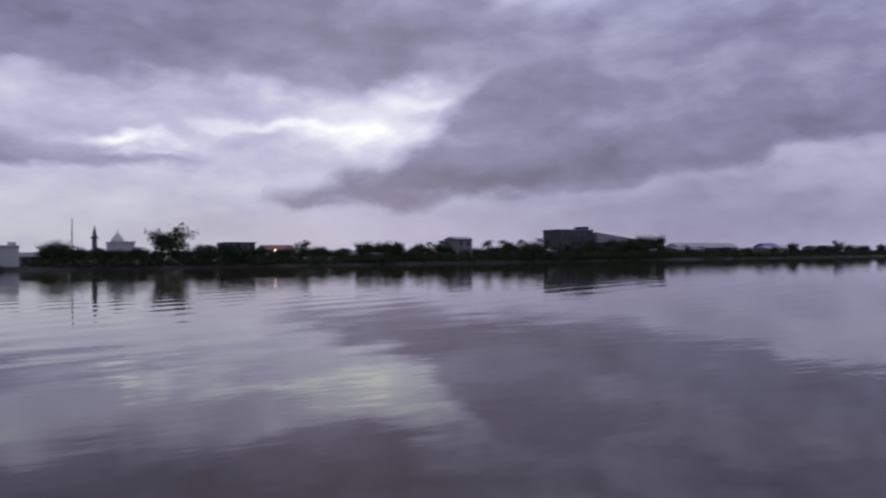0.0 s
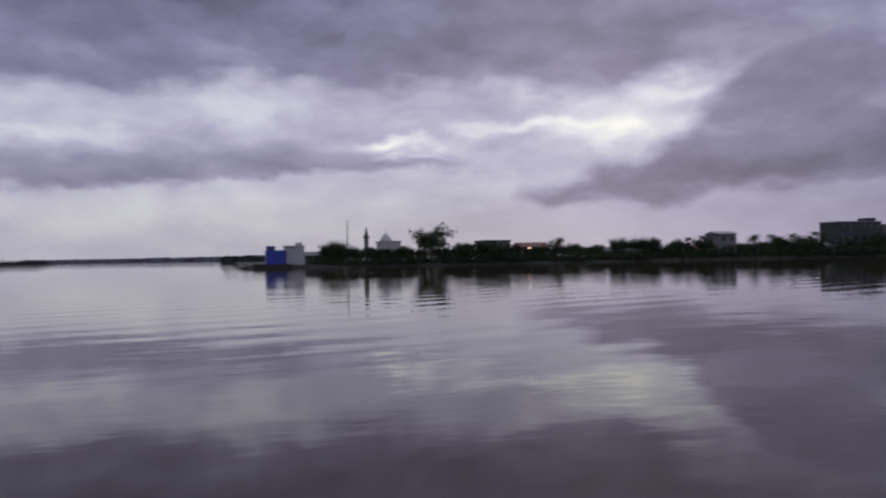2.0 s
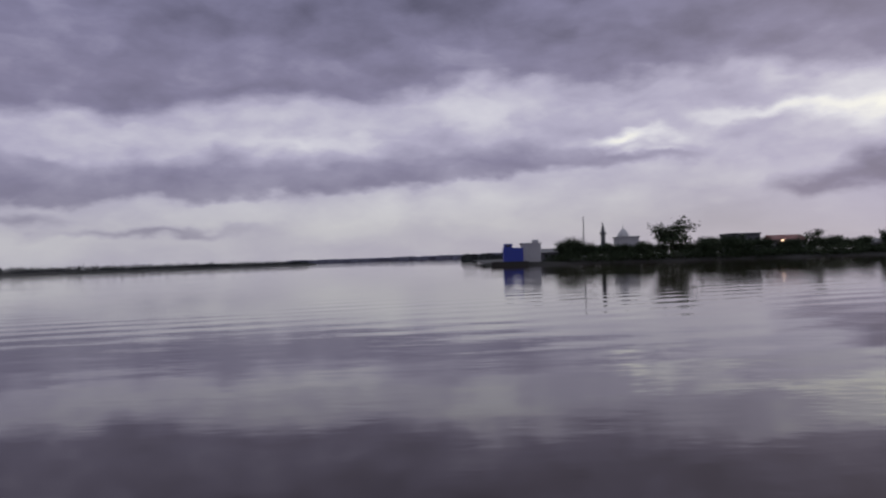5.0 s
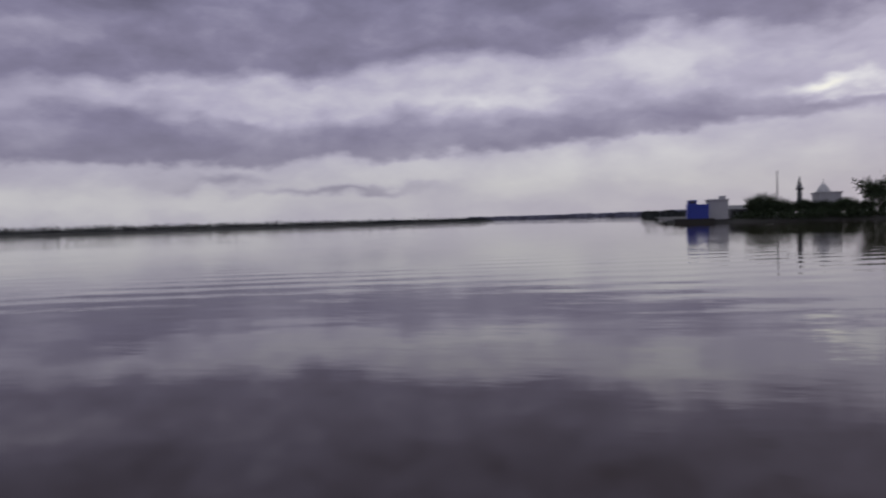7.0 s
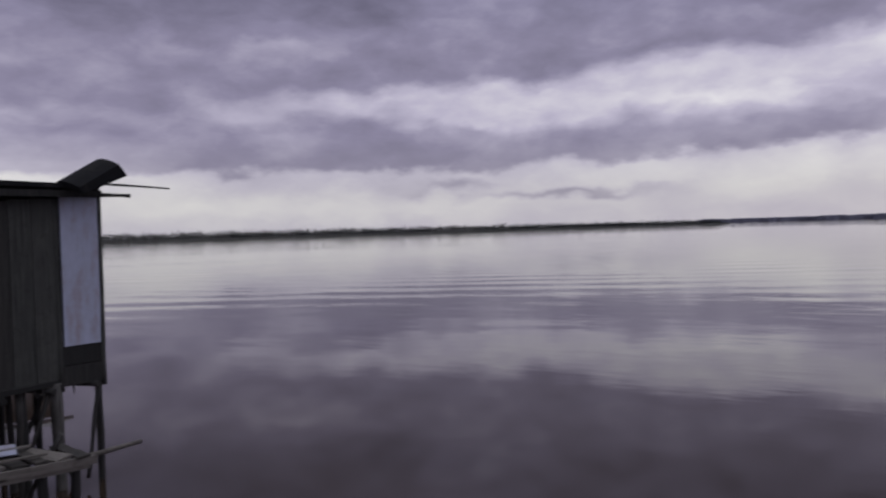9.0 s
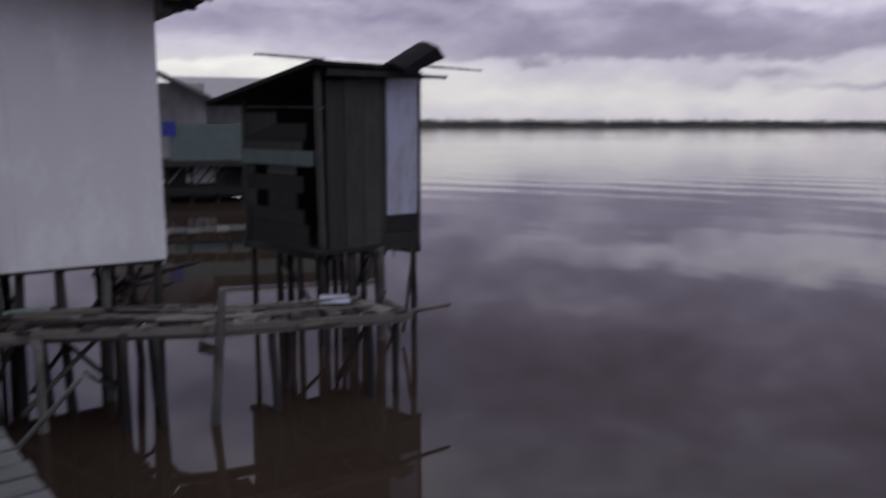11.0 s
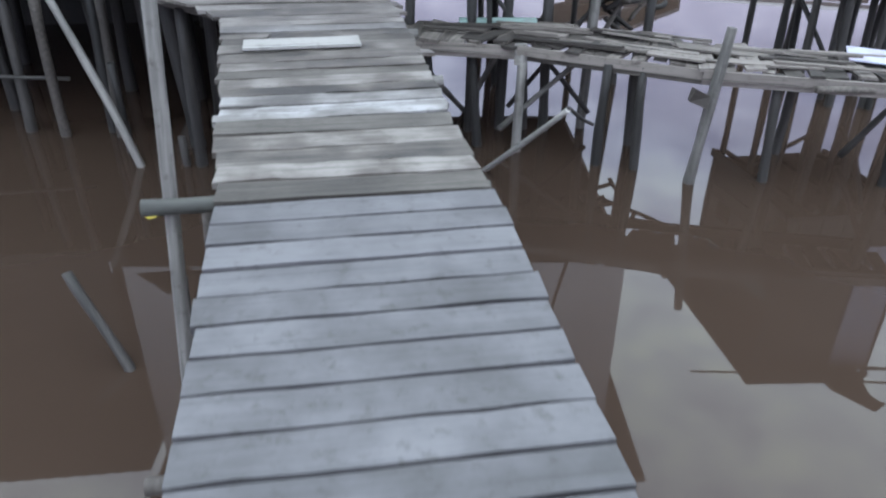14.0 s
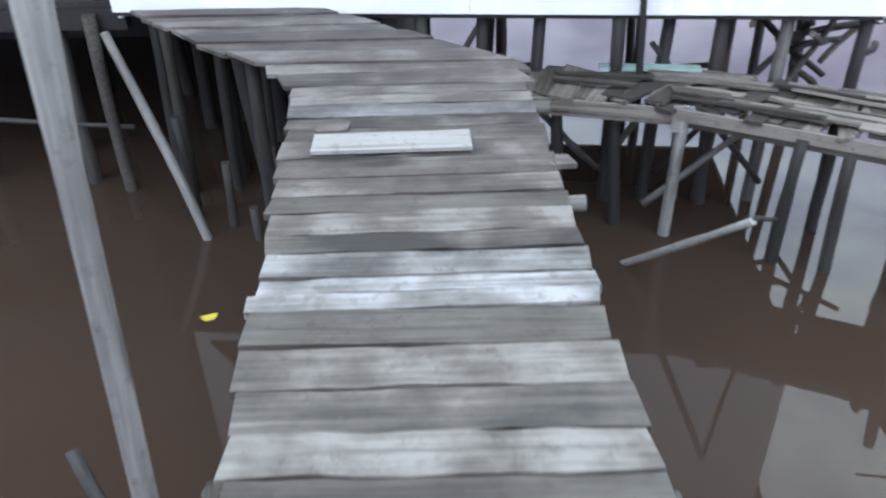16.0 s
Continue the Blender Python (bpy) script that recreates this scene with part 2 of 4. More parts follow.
TEAL = painted("faded_teal_paint", (.11, .15, .145), (.07, .08, .075), 0.6, 0.5)
TEAL_PALE = painted("pale_teal_board", (.28, .40, .37), (.2, .21, .2), 0.6, 0.4)
BLUE = painted("bright_blue_paint", (.02, .04, .30), (.015, .025, .16), 0.5, 0.4)
ROOF = painted("rusty_roof_sheet", (.09, .085, .09), (.06, .04, .03), 0.55, 0.8)
BLACK_SHEET = painted("black_tar_sheet", (.015, .015, .017), (.03, .028, .026), 0.9, 0.5, spec=0.08)
PALE_ROOF = painted("grey_roof_sheet", (.24, .23, .25), (.14, .11, .1), 0.5, 0.5)
PLASTER = painted("weathered_plaster", (.42, .41, .42), (.22, .2, .2), 0.7, 0.5)
FAR_WALL = painted("dull_far_plaster", (.17, .165, .17), (.09, .085, .085), 0.8, 0.6)
DIM_WALL = painted("dim_concrete", (.10, .10, .11), (.05, .05, .05), 0.8, 0.6)
# Darker copy of DIM_WALL, with the halls' shade in the colour.
SHADE_WALL = painted("shaded_concrete", (.045, .045, .055), (.02, .02, .022), 0.8, 0.6)
RED_ROOF = painted("dull_red_roof", (.17, .06, .05), (.08, .04, .04), 0.7, 0.5)
GLASS_DARK = painted("dark_window", (.02, .02, .025), (.03, .03, .03), 0.15, 0.2)
MUD = painted("river_mud", (.022, .020, .017), (.013, .013, .011), 0.8, 0.7)
LEAF_A = leafy("dark_foliage", (.012, .02, .010), (.04, .055, .025))
LEAF_B = leafy("palm_foliage", (.015, .025, .012), (.045, .06, .03))
# Grey-blue leaf tones with the distance haze mixed in.
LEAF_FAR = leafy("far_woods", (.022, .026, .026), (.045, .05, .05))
# Pale bluish wall colour that imitates distance haze.
FAINT = painted("hazed_far_shore", (.17, .17, .23), (.13, .13, .18), 0.9, 0.5)
BARK = painted("dark_bark", (.03, .026, .022), (.015, .013, .012), 0.9, 0.5)
YELLOW = painted("yellow_leaf", (.5, .42, .03), (.3, .2, .03), 0.5, 0.4)


def glowing(k):
    k.bsdf.inputs["Emission Color"].default_value = (1, .62, .38, 1)
    k.bsdf.inputs["Emission Strength"].default_value = 4.0


LAMP = material("lit_lamp", glowing)


# ---- building tools ----
rng = random.Random(7)


def bm_box(bm, size, m=None, jitter=0.0, bevel=0.0):
    """A box of that size round the pose m, its corners a little uneven."""
    sx, sy, sz = size
    vs = []
    for x, y, z in ((-1, -1, -1), (1, -1, -1), (1, 1, -1), (-1, 1, -1), (-1, -1, 1), (1, -1, 1), (1, 1, 1), (-1, 1, 1)):
        p = Vector((x * sx / 2 + rng.uniform(-1, 1) * jitter, y * sy / 2 + rng.uniform(-1, 1) * jitter, z * sz / 2 + rng.uniform(-1, 1) * jitter * .3))
        vs.append(bm.verts.new(m @ p if m else p))
    fs = [bm.faces.new([vs[i] for i in q]) for q in ((3, 2, 1, 0), (4, 5, 6, 7), (0, 1, 5, 4), (1, 2, 6, 5), (2, 3, 7, 6), (3, 0, 4, 7))]
    if bevel:
        bmesh.ops.bevel(bm, geom=list({e for f in fs for e in f.edges}), offset=bevel, segments=1, affect="EDGES")
    return bm


def boxed(size, m=None, jitter=0.0, bevel=0.0):
    return bm_box(bmesh.new(), size, m, jitter, bevel)


def aim(p, q):
    """A pose at p whose z axis points to q."""
    p, q = Vector(p), Vector(q)
    return Matrix.Translation(p) @ (q - p).to_track_quat("Z", "Y").to_matrix().to_4x4()


def rod(length, r0, r1, sides=9, rings=9, bend=0.02, lumps=0.12):
    """A crooked tapering pole along z."""
    bm = bmesh.new()
    ph, ph2 = rng.uniform(0, 6.28), rng.uniform(0, 6.28)
    prev = None
    for i in range(rings):
        t = i / (rings - 1)
        r = (r0 + (r1 - r0) * t) * (1 + rng.uniform(-lumps, lumps))
        c = Vector((math.sin(t * 4.1 + ph) * bend, math.sin(t * 3.1 + ph2) * bend, t * length))
        ring = [bm.verts.new(c + Vector((math.cos(a) * r, math.sin(a) * r, 0)) * (1 + rng.uniform(-.06, .06))) for a in (6.2832 * j / sides for j in range(sides))]
        if prev:
            for j in range(sides):
                f = bm.faces.new((prev[j], prev[(j + 1) % sides], ring[(j + 1) % sides], ring[j]))
                f.smooth = True
        else:
            bm.faces.new(ring[::-1])
        prev = ring
    bm.faces.new(prev)
    return bm


def part(name, bm, mat, parent=None, label="", m=None):
    me = bpy.data.meshes.new(name)
    bm.normal_update()
    bm.to_mesh(me)
    bm.free()
    me.materials.append(mat)
    ob = new(name, me)
    if m is not None:
        ob.matrix_basis = m
    if parent:
        ob.parent = parent
    if label:
        tagged(ob, label)
    return ob


def thing(name, label, category, m=None, group="", kind=""):
    ob = new(name)
    ob.empty_display_size = 0.1
    if m is not None:
        ob.matrix_basis = m
    return tagged(ob, label, category, group, kind)


def stick(name, p, q, r0, r1, mat, parent=None, bend=0.02, label="", lumps=0.12, sides=9):
    p, q = Vector(p), Vector(q)
    return part(name, rod((q - p).length, r0, r1, sides, 9, bend, lumps), mat, parent, label, aim(p, q))


def beam(name, p, q, w, h, mat, parent=None, label="", jitter=0.004):
    """A sawn timber from p to q, its length along its local x."""
    p, q = Vector(p), Vector(q)
    d = q - p
    m = Matrix.Translation((p + q) / 2) @ d.to_track_quat("X", "Z").to_matrix().to_4x4()
    return part(name, boxed((d.length, w, h), None, jitter), mat, parent, label, m)


def board(w, l, h, rough=0.004, cuts=5, ragged=0.0, skew=0.0):
    """A plank with its length l along x, wavy edges and split ends."""
    bm = bmesh.new()
    tops, bots = [], []
    for i in range(cuts + 1):
        x = (i / cuts - .5) * l
        row = []
        for s in (-1, 1):
            e = rng.uniform(-ragged, ragged) if i in (0, cuts) else 0
            row.append(Vector((x + e + skew * s * w / 2, s * w / 2 + rng.uniform(-rough, rough), h / 2 + rng.uniform(-rough, rough) * .35)))
        tops.append([bm.verts.new(v) for v in row])
        bots.append([bm.verts.new(v - Vector((0, 0, h))) for v in row])
    for i in range(cuts):
        a, b, c, d = tops[i], tops[i + 1], bots[i], bots[i + 1]
        bm.faces.new((a[0], b[0], b[1], a[1]))
        bm.faces.new((c[1], d[1], d[0], c[0]))
        bm.faces.new((c[0], d[0], b[0], a[0]))
        bm.faces.new((a[1], b[1], d[1], c[1]))
    bm.faces.new((tops[0][0], tops[0][1], bots[0][1], bots[0][0]))
    bm.faces.new((bots[-1][0], bots[-1][1], tops[-1][1], tops[-1][0]))
    return bm


def corrugated(width, length, waves, depth=.007):
    """One folded roofing sheet, its ribs along y."""
    bm = bmesh.new()
    prev = None
    for k in range(waves * 4 + 1):
        x = (k / (waves * 4) - .5) * width
        z = depth * math.sin(k * math.pi / 2)
        row = [bm.verts.new(p) for p in ((x, -length / 2, z), (x, length / 2, z), (x, length / 2, z - .012), (x, -length / 2, z - .012))]
        if prev:
            for j in range(4):
                bm.faces.new((prev[j], prev[(j + 1) % 4], row[(j + 1) % 4], row[j]))
        else:
            bm.faces.new(row[::-1])
        prev = row
    bm.faces.new(prev)
    return bm


# ---- water ----
bm = bmesh.new()
S = 4600
bm.faces.new([bm.verts.new(p) for p in ((-S, -S, 0), (S, -S, 0), (S, S, 0), (-S, S, 0))])
tagged(part("water", bm, WATER), "calm silty brown river reflecting the evening sky", "river", kind="structure")

# ---- the boardwalk ----
DECK = 1.34
walkway = thing("boardwalk", "narrow boardwalk of weathered grey planks on stilts over the river", "boardwalk", pose(0, 0, 0))


def centre_near(y):
    return 0.005 + (3.43 - y) * 0.046


NEAR_SKEW = 1.9
y = 3.42
i = 0
while y > -2.2:
    w = 0.143 if y > 2.2 else 0.134
    left, right = -0.497 + (3.4 - y) * .05, 0.503 + (3.4 - y) * .034
    cx, ln = (left + right) / 2, right - left + rng.uniform(-.018, .018)
    part("plank", board(w - 0.015, ln, 0.028, 0.0035, 7, 0.005), DECK_NEW, walkway, "",
         pose(cx, y - w / 2 + 0.012, DECK - 0.014 + rng.uniform(-.003, .003), rng.uniform(-.5, .5), 0, NEAR_SKEW + rng.uniform(-.25, .25)))
    y -= w
EDGES = [3.45, 3.60, 3.735, 3.89, 4.055, 4.215, 4.30, 4.385, 4.52, 4.63, 4.78, 4.90, 5.04, 5.20, 5.37, 5.50, 5.61, 5.75, 5.87, 6.0]
# DECK_PALE puts the painted sheen on chosen planks.
TONES = [DECK_DARK, DECK_OLD, DECK_OLD, DECK_OLD, DECK_DARK, DECK_PALE, DECK_PALE, DECK_PALE, DECK_OLD, DECK_OLD, DECK_DARK, DECK_OLD, DECK_OLD, DECK_OLD, DECK_DARK, DECK_OLD, DECK_PALE, DECK_OLD, DECK_OLD]
for a, b, tone in zip(EDGES, EDGES[1:], TONES):
    mid = (a + b) / 2
    left = -0.505 - (mid - 3.4) * 0.105 + rng.uniform(-.016, .016)
    right = 0.485 - (mid - 3.4) * 0.062 + rng.uniform(-.012, .01)
    part("plank", board(b - a - 0.008, right - left, 0.026, 0.006, 9, 0.010), tone, walkway, "",
         pose((left + right) / 2, mid, DECK - 0.012 + rng.uniform(-.003, .004), rng.uniform(-.6, .6), rng.uniform(-.4, .4), 2.0 + rng.uniform(-.6, .6)))
y = 6.0
while y < 7.32:
    w = rng.uniform(.1, .2)
    mid = y + w / 2
    left = -0.80 - (mid - 6.05) * 0.98 + rng.uniform(-.03, .02)
    right = 0.33 - max(0, mid - 6.3) * 1.14 + rng.uniform(-.02, .02)
    part("plank", board(w - 0.006, right - left, 0.022, 0.006, 7, 0.012, -1.0 if mid > 6.3 else -.4), DECK_OLD, walkway, "",
         pose((left + right) / 2, mid, DECK - 0.012 + rng.uniform(-.006, .008), rng.uniform(-.5, .5), rng.uniform(-.3, .3), rng.uniform(-.8, .6)))
    y += w
# stringers and cross pieces under the planks
beam("stringer", (-0.30, -2.2, 1.265), (-0.38, 3.5, 1.265), .06, .11, DRIFT, walkway)
beam("stringer", (0.55, -2.2, 1.265), (0.38, 3.5, 1.265), .06, .11, DRIFT, walkway)
beam("stringer", (-0.38, 3.5, 1.262), (-0.62, 6.2, 1.262), .06, .11, DRIFT, walkway)
beam("stringer", (0.38, 3.5, 1.262), (0.15, 6.3, 1.262), .06, .11, DRIFT, walkway)
beam("stringer", (-0.62, 6.2, 1.262), (-1.75, 7.35, 1.262), .06, .11, DRIFT, walkway)
beam("stringer", (0.15, 6.3, 1.262), (-0.85, 7.3, 1.262), .06, .11, DRIFT, walkway)
stick("crossbar", (-0.77, 3.52, 1.29), (0.50, 3.56, 1.28), .031, .03, HUT_WOOD, walkway, .006)
stick("crossbar", (-0.53, 2.28, 1.19), (0.56, 2.33, 1.19), .024, .022, DRIFT, walkway, .006)
stick("crossbar", (-0.7, 5.05, 1.19), (0.5, 5.1, 1.19), .035, .03, POLE, walkway, .006)
stick("crossbar", (-0.8, 6.1, 1.19), (0.45, 6.05, 1.19), .035, .03, POLE, walkway, .006)
stick("crossbar", (-0.5, 0.4, 1.19), (0.6, 0.4, 1.19), .035, .03, POLE, walkway, .006)
for px, py in ((-.36, 3.6), (.36, 3.62), (-.34, 2.3), (.42, 2.34), (-.5, 5.1), (.2, 5.12), (-.62, 6.12), (.12, 6.1), (-.3, .45), (.45, .45), (-1.2, 6.75), (-.55, 6.95)):
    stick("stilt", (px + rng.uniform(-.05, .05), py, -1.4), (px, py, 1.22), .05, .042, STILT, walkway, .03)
# the tall leaning pole at the edge, tied to the crossbar
tagged(stick("mooring_pole", (-0.97, 3.60, -1.4), (-0.575, 3.60, 2.62), .028, .030, POLE, None, .042, "", .2), "tall pale grey leaning mooring pole beside the boardwalk", "pole")
tagged(stick("tied_stake", (-0.68, 3.64, -1.2), (-0.60, 3.66, 1.24), .034, .026, DRIFT, None, .03, "", .2), "short brown stake lashed below the boardwalk crossbar", "stake")
# a bleached board laid on the walk, and a scrap
tagged(part("loose_board", board(.165, .64, .016, .002, 4, .004), PALE_WOOD, None, "", pose(-.262, 5.305, DECK + .018, 0, 0, 2.2)), "bleached white board laid flat across the boardwalk", "board")
tagged(part("wood_scrap", board(.09, .13, .014, .004, 3, .01), DECK_OLD, None, "", pose(-.52, 5.46, DECK + .016, 0, 0, 4)), "small grey plank offcut on the boardwalk", "board")
tagged(part("wood_scrap", board(.1, .12, .02, .004, 3, .02), DECK_OLD, None, "", pose(.40, 5.17, DECK - .015, 0, 12, 30)), "splintered plank end jutting from the boardwalk", "board")

# ---- the rickety side pier ----
pier = thing("plank_pier", "rickety low pier of driftwood planks on thin stilts", "pier")
FRONT = [Vector(p) for p in ((.36, 6.93, .90), (1.28, 6.74, .88), (2.5, 6.12, .85), (4.25, 5.66, .80))]
BACK = [Vector(p) for p in ((.36, 7.42, .90), (1.75, 7.22, .88), (2.75, 6.72, .85), (4.28, 6.18, .80))]


def along(line, t):
    n = len(line) - 1
    i = min(int(t * n), n - 1)
    return line[i].lerp(line[i + 1], t * n - i)


for line in (FRONT, BACK):
    for a, b in zip(line, line[1:]):
        beam("bearer", a - Vector((0, 0, .055)), b - Vector((0, 0, .055)), .05, .085, DRIFT, pier)
for a, b in zip(FRONT, FRONT[1:]):
    beam("edge_board", a + Vector((-.02, -.035, -.02)), b + Vector((.05, -.035, -.03)), .022, .07, DRIFT, pier)
t = 0.0
while t < 1.0:
    w = rng.uniform(.07, .16)
    a, b = along(FRONT, t), along(BACK, t)
    a = a - (b - a) * rng.uniform(-.06, .10)
    b = b + (b - a) * rng.uniform(-.14, .06)
    d = b - a
    m = Matrix.Translation((a + b) / 2 + Vector((0, 0, rng.uniform(0, .03)))) @ d.to_track_quat("X", "Z").to_matrix().to_4x4() @ pose(0, 0, 0, rng.uniform(-7, 7), 0, rng.uniform(-12, 12))
    part("plank", board(w, d.length, .022, .007, 5, .03), DRIFT, pier, "", m)
    t += (w + .006) / 4.25
# long loose strips lying on top
for k in range(36):
    t = rng.uniform(.02, .8)
    s = rng.uniform(.1, .9)
    a = along(FRONT, t).lerp(along(BACK, t), s)
    b = along(FRONT, min(1, t + rng.uniform(.08, .22))).lerp(along(BACK, min(1, t + .15)), s)
    up = Vector((0, 0, .045 + rng.uniform(0, .02)))
    d = b - a
    m = Matrix.Translation((a + b) / 2 + up) @ d.to_track_quat("X", "Z").to_matrix().to_4x4() @ pose(0, 0, 0, rng.uniform(-10, 10), rng.uniform(-2, 2), 0)
    part("strip", board(rng.uniform(.03, .08), d.length, .016, .006, 5, .03), DRIFT, pier, "", m)
# short blocks under the planks at the walk end
for k in range(7):
    x = .5 + k * .115
    part("block", boxed((.1, .07, .055), None, .008), DRIFT, pier, "", pose(x, 6.90 - k * .022, .845, rng.uniform(-8, 8), rng.uniform(-6, 6), rng.uniform(-15, 5)))
tagged(part("pale_block", boxed((.09, .03, .16), None, .006), PALE_WOOD, pier), "", "")
bpy.data.objects["pale_block"].matrix_basis = pose(1.29, 6.70, .83, 0, 0, -14)
tagged(part("teal_board", board(.09, .62, .018, .002, 3, .004), TEAL_PALE, None, "", pose(1.2, 7.22, .955, 0, 0, -6)), "pale teal painted board lying on the pier", "board")
tagged(part("pale_sheet", board(.28, .42, .01, .004, 3, .02), PALE_BLUE, None, "", pose(3.84, 6.28, .872, 0, 2, 62)), "pale blue-grey sheet lying on the pier planks", "sheet")
stick("long_pole", (3.2, 5.83, .775), (4.88, 5.78, .765), .028, .02, DRIFT, pier, .01)
stick("upright", (2.40, 6.02, -1.2), (2.62, 6.06, 1.17), .05, .035, POLE, pier, .015, "pale split upright post")
part("wedge", boxed((.16, .06, .09), None, .015), DRIFT, pier, "", pose(2.43, 5.98, .70, 0, 25, 10))
for px, py, lean in ((.62, 6.95, .0), (.98, 6.92, .05), (1.33, 6.72, -.04), (1.42, 7.22, .02), (1.9, 6.42, .05), (2.16, 6.3, -.03), (2.25, 6.75, .03), (3.05, 6.02, .02), (3.4, 6.5, -.02), (3.9, 5.82, .03), (4.15, 6.12, -.02), (4.22, 5.75, .05)):
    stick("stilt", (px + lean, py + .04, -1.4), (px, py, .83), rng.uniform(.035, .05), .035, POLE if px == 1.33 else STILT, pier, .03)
stick("brace", (.46, 6.98, .80), (1.03, 7.72, .0), .026, .024, POLE, pier, .01)
stick("brace", (1.03, 7.72, .0), (1.22, 7.1, .80), .024, .022, POLE, pier, .01)
stick("brace", (1.2, 6.95, .12), (1.95, 6.95, .80), .024, .022, POLE, pier, .01)
stick("brace", (.93, 6.6, -.16), (1.37, 5.59, .80), .024, .02, PALE_WOOD, pier, .006, "pale slanting stick over the water")
stick("brace", (1.37, 5.59, .80), (1.75, 6.2, .45), .014, .012, STILT, pier, .01)
stick("brace", (3.85, 6.3, .05), (4.25, 6.0, .95), .026, .022, STILT, pier, .01)

# ---- the white stilt house ----
HOUSE = pose(2.5, 7.02, 0, 0, 0, 174.9)   # local x runs left along the front, y away from the walk is negative
house = thing("stilt_house", "whitewashed stilt house with boarded walls and a low tin roof", "house", HOUSE)
L = 4.75


def in_house(x, y, z):
    return (x, -y, z)


xs = [0, 1.22, 2.44, 3.66, L]
for a, b in zip(xs, xs[1:]):
    part("wall_panel", boxed((b - a - .003, .03, 2.32 + a * .12), pose((a + b) / 2, -.015, 1.31 + (2.32 + a * .12) / 2), .001), WHITE_WALL, house)
part("side_wall", boxed((.03, 3.6, 2.2), pose(.018, -1.85, 2.36)), WHITE_WALL, house)
part("side_wall", boxed((.03, 3.6, 2.6), pose(L - .018, -1.85, 2.56)), WHITE_WALL, house)
part("back_wall", boxed((L - .08, .03, 2.2), pose(L / 2, -3.66, 2.36)), WHITE_WALL, house)
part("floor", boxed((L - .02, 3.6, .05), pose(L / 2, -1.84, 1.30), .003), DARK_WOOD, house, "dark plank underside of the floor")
part("roof", corrugated(5.5, 4.7, 34), ROOF, house, "dark corrugated low-pitched roof", pose(2.36, -1.75, 4.04, 0, -8.8, 0))
part("fascia", boxed((5.5, .03, .05), pose(2.38, .60, 4.01, 0, -8.8, 0), .002), PALE_ROOF, house)
for k in range(5):
    part("purlin", boxed((.06, .75, .09), pose(-.02 + k * 1.15 - (.22 if k == 0 else 0), .2, 3.60 + k * .175), .003), DARK_WOOD, house)
part("purlin", boxed((.28, .06, .07), pose(-.14, .30, 3.56), .003), DARK_WOOD, house)
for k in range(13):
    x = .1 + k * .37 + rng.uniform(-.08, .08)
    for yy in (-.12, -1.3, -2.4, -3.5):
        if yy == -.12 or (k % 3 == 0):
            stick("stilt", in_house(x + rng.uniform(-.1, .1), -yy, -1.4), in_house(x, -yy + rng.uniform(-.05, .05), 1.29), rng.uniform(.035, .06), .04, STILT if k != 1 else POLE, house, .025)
for a, b in (((.5, .1, .15), (1.3, .15, 1.1)), ((1.2, .15, .2), (.4, .2, 1.15)), ((2.0, .1, .5), (3.2, .1, .8)), ((3.0, .1, .1), (2.4, .1, 1.2)), ((1.9, .3, .75), (.9, .3, .9))):
    stick("brace", in_house(*a), in_house(*b), .022, .02, STILT, house, .01)
stick("wall_pole", (1.37, .05, .7), (1.47, .055, 2.75), .022, .016, STILT, house, .008, "thin dark pole leaning on the wall")
stick("wall_line", (1.47, .06, 2.70), (2.4, .05, 2.68), .006, .006, STILT, house, .004)
# scrap timber hanging under the corner
scrap = thing("hanging_timber", "tangle of broken dark timbers under the house corner", "timber")
for k in range(9):
    a = Vector((2.3 + rng.uniform(-.2, .35), 7.3 + rng.uniform(-.1, .5), .85 + rng.uniform(-.1, .3)))
    d = Vector((rng.uniform(-.3, .4), rng.uniform(-.2, .2), rng.uniform(-.2, .3)))
    stick("timber", a - d, a + d, .025, .02, DRIFT if k % 2 else STILT, scrap, .02)

# ---- the latrine hut on stilts ----
hut = thing("stilt_hut", "small dark timber hut on stilts with a pale blue door panel", "hut")
C, U, V = Vector((4.38, 7.44, 0)), Vector((1.25, -.12, 0)), Vector((-.22, 1.42, 0))


def hp(u, v, z):
    return C + U * u + V * v + Vector((0, 0, z))


def panel(name, u0, u1, v0, v1, z0, z1, mat, parent=hut, out=0.0, thick=.022, label=""):
    """An upright board between two points of the hut's plan."""
    a, b = hp(u0, v0, 0), hp(u1, v1, 0)
    d = b - a
    n = Vector((d.y, -d.x, 0)).normalized() * out
    m = Matrix.Translation((a + b) / 2 + n + Vector((0, 0, (z0 + z1) / 2))) @ pose(0, 0, 0, 0, 0, math.degrees(math.atan2(d.y, d.x)))
    return part(name, boxed((d.length - .004, thick, z1 - z0), None, .003), mat, parent, label, m)


FL = 1.13
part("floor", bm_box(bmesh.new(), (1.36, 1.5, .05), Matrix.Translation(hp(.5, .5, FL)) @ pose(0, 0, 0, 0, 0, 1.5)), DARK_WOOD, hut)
# front: dark gap, two boards, dark gap, pale panel over dark boards
# Both gaps are filled by dark boards that imitate their shade.
panel("board", .06, .24, 0, 0, FL, 3.02, DARK_WOOD, out=.0)
panel("board", .24, .42, 0, 0, FL + .02, 3.04, HUT_WOOD, out=.012)
panel("board", .42, .60, 0, 0, FL + .03, 3.05, HUT_WOOD, out=.012)
panel("board", .60, .66, 0, 0, FL, 3.0, DARK_WOOD)
panel("blue_panel", .655, .985, 0, 0, 1.5, 3.07, PALE_BLUE, out=.02, label="pale blue rusting sheet panel")
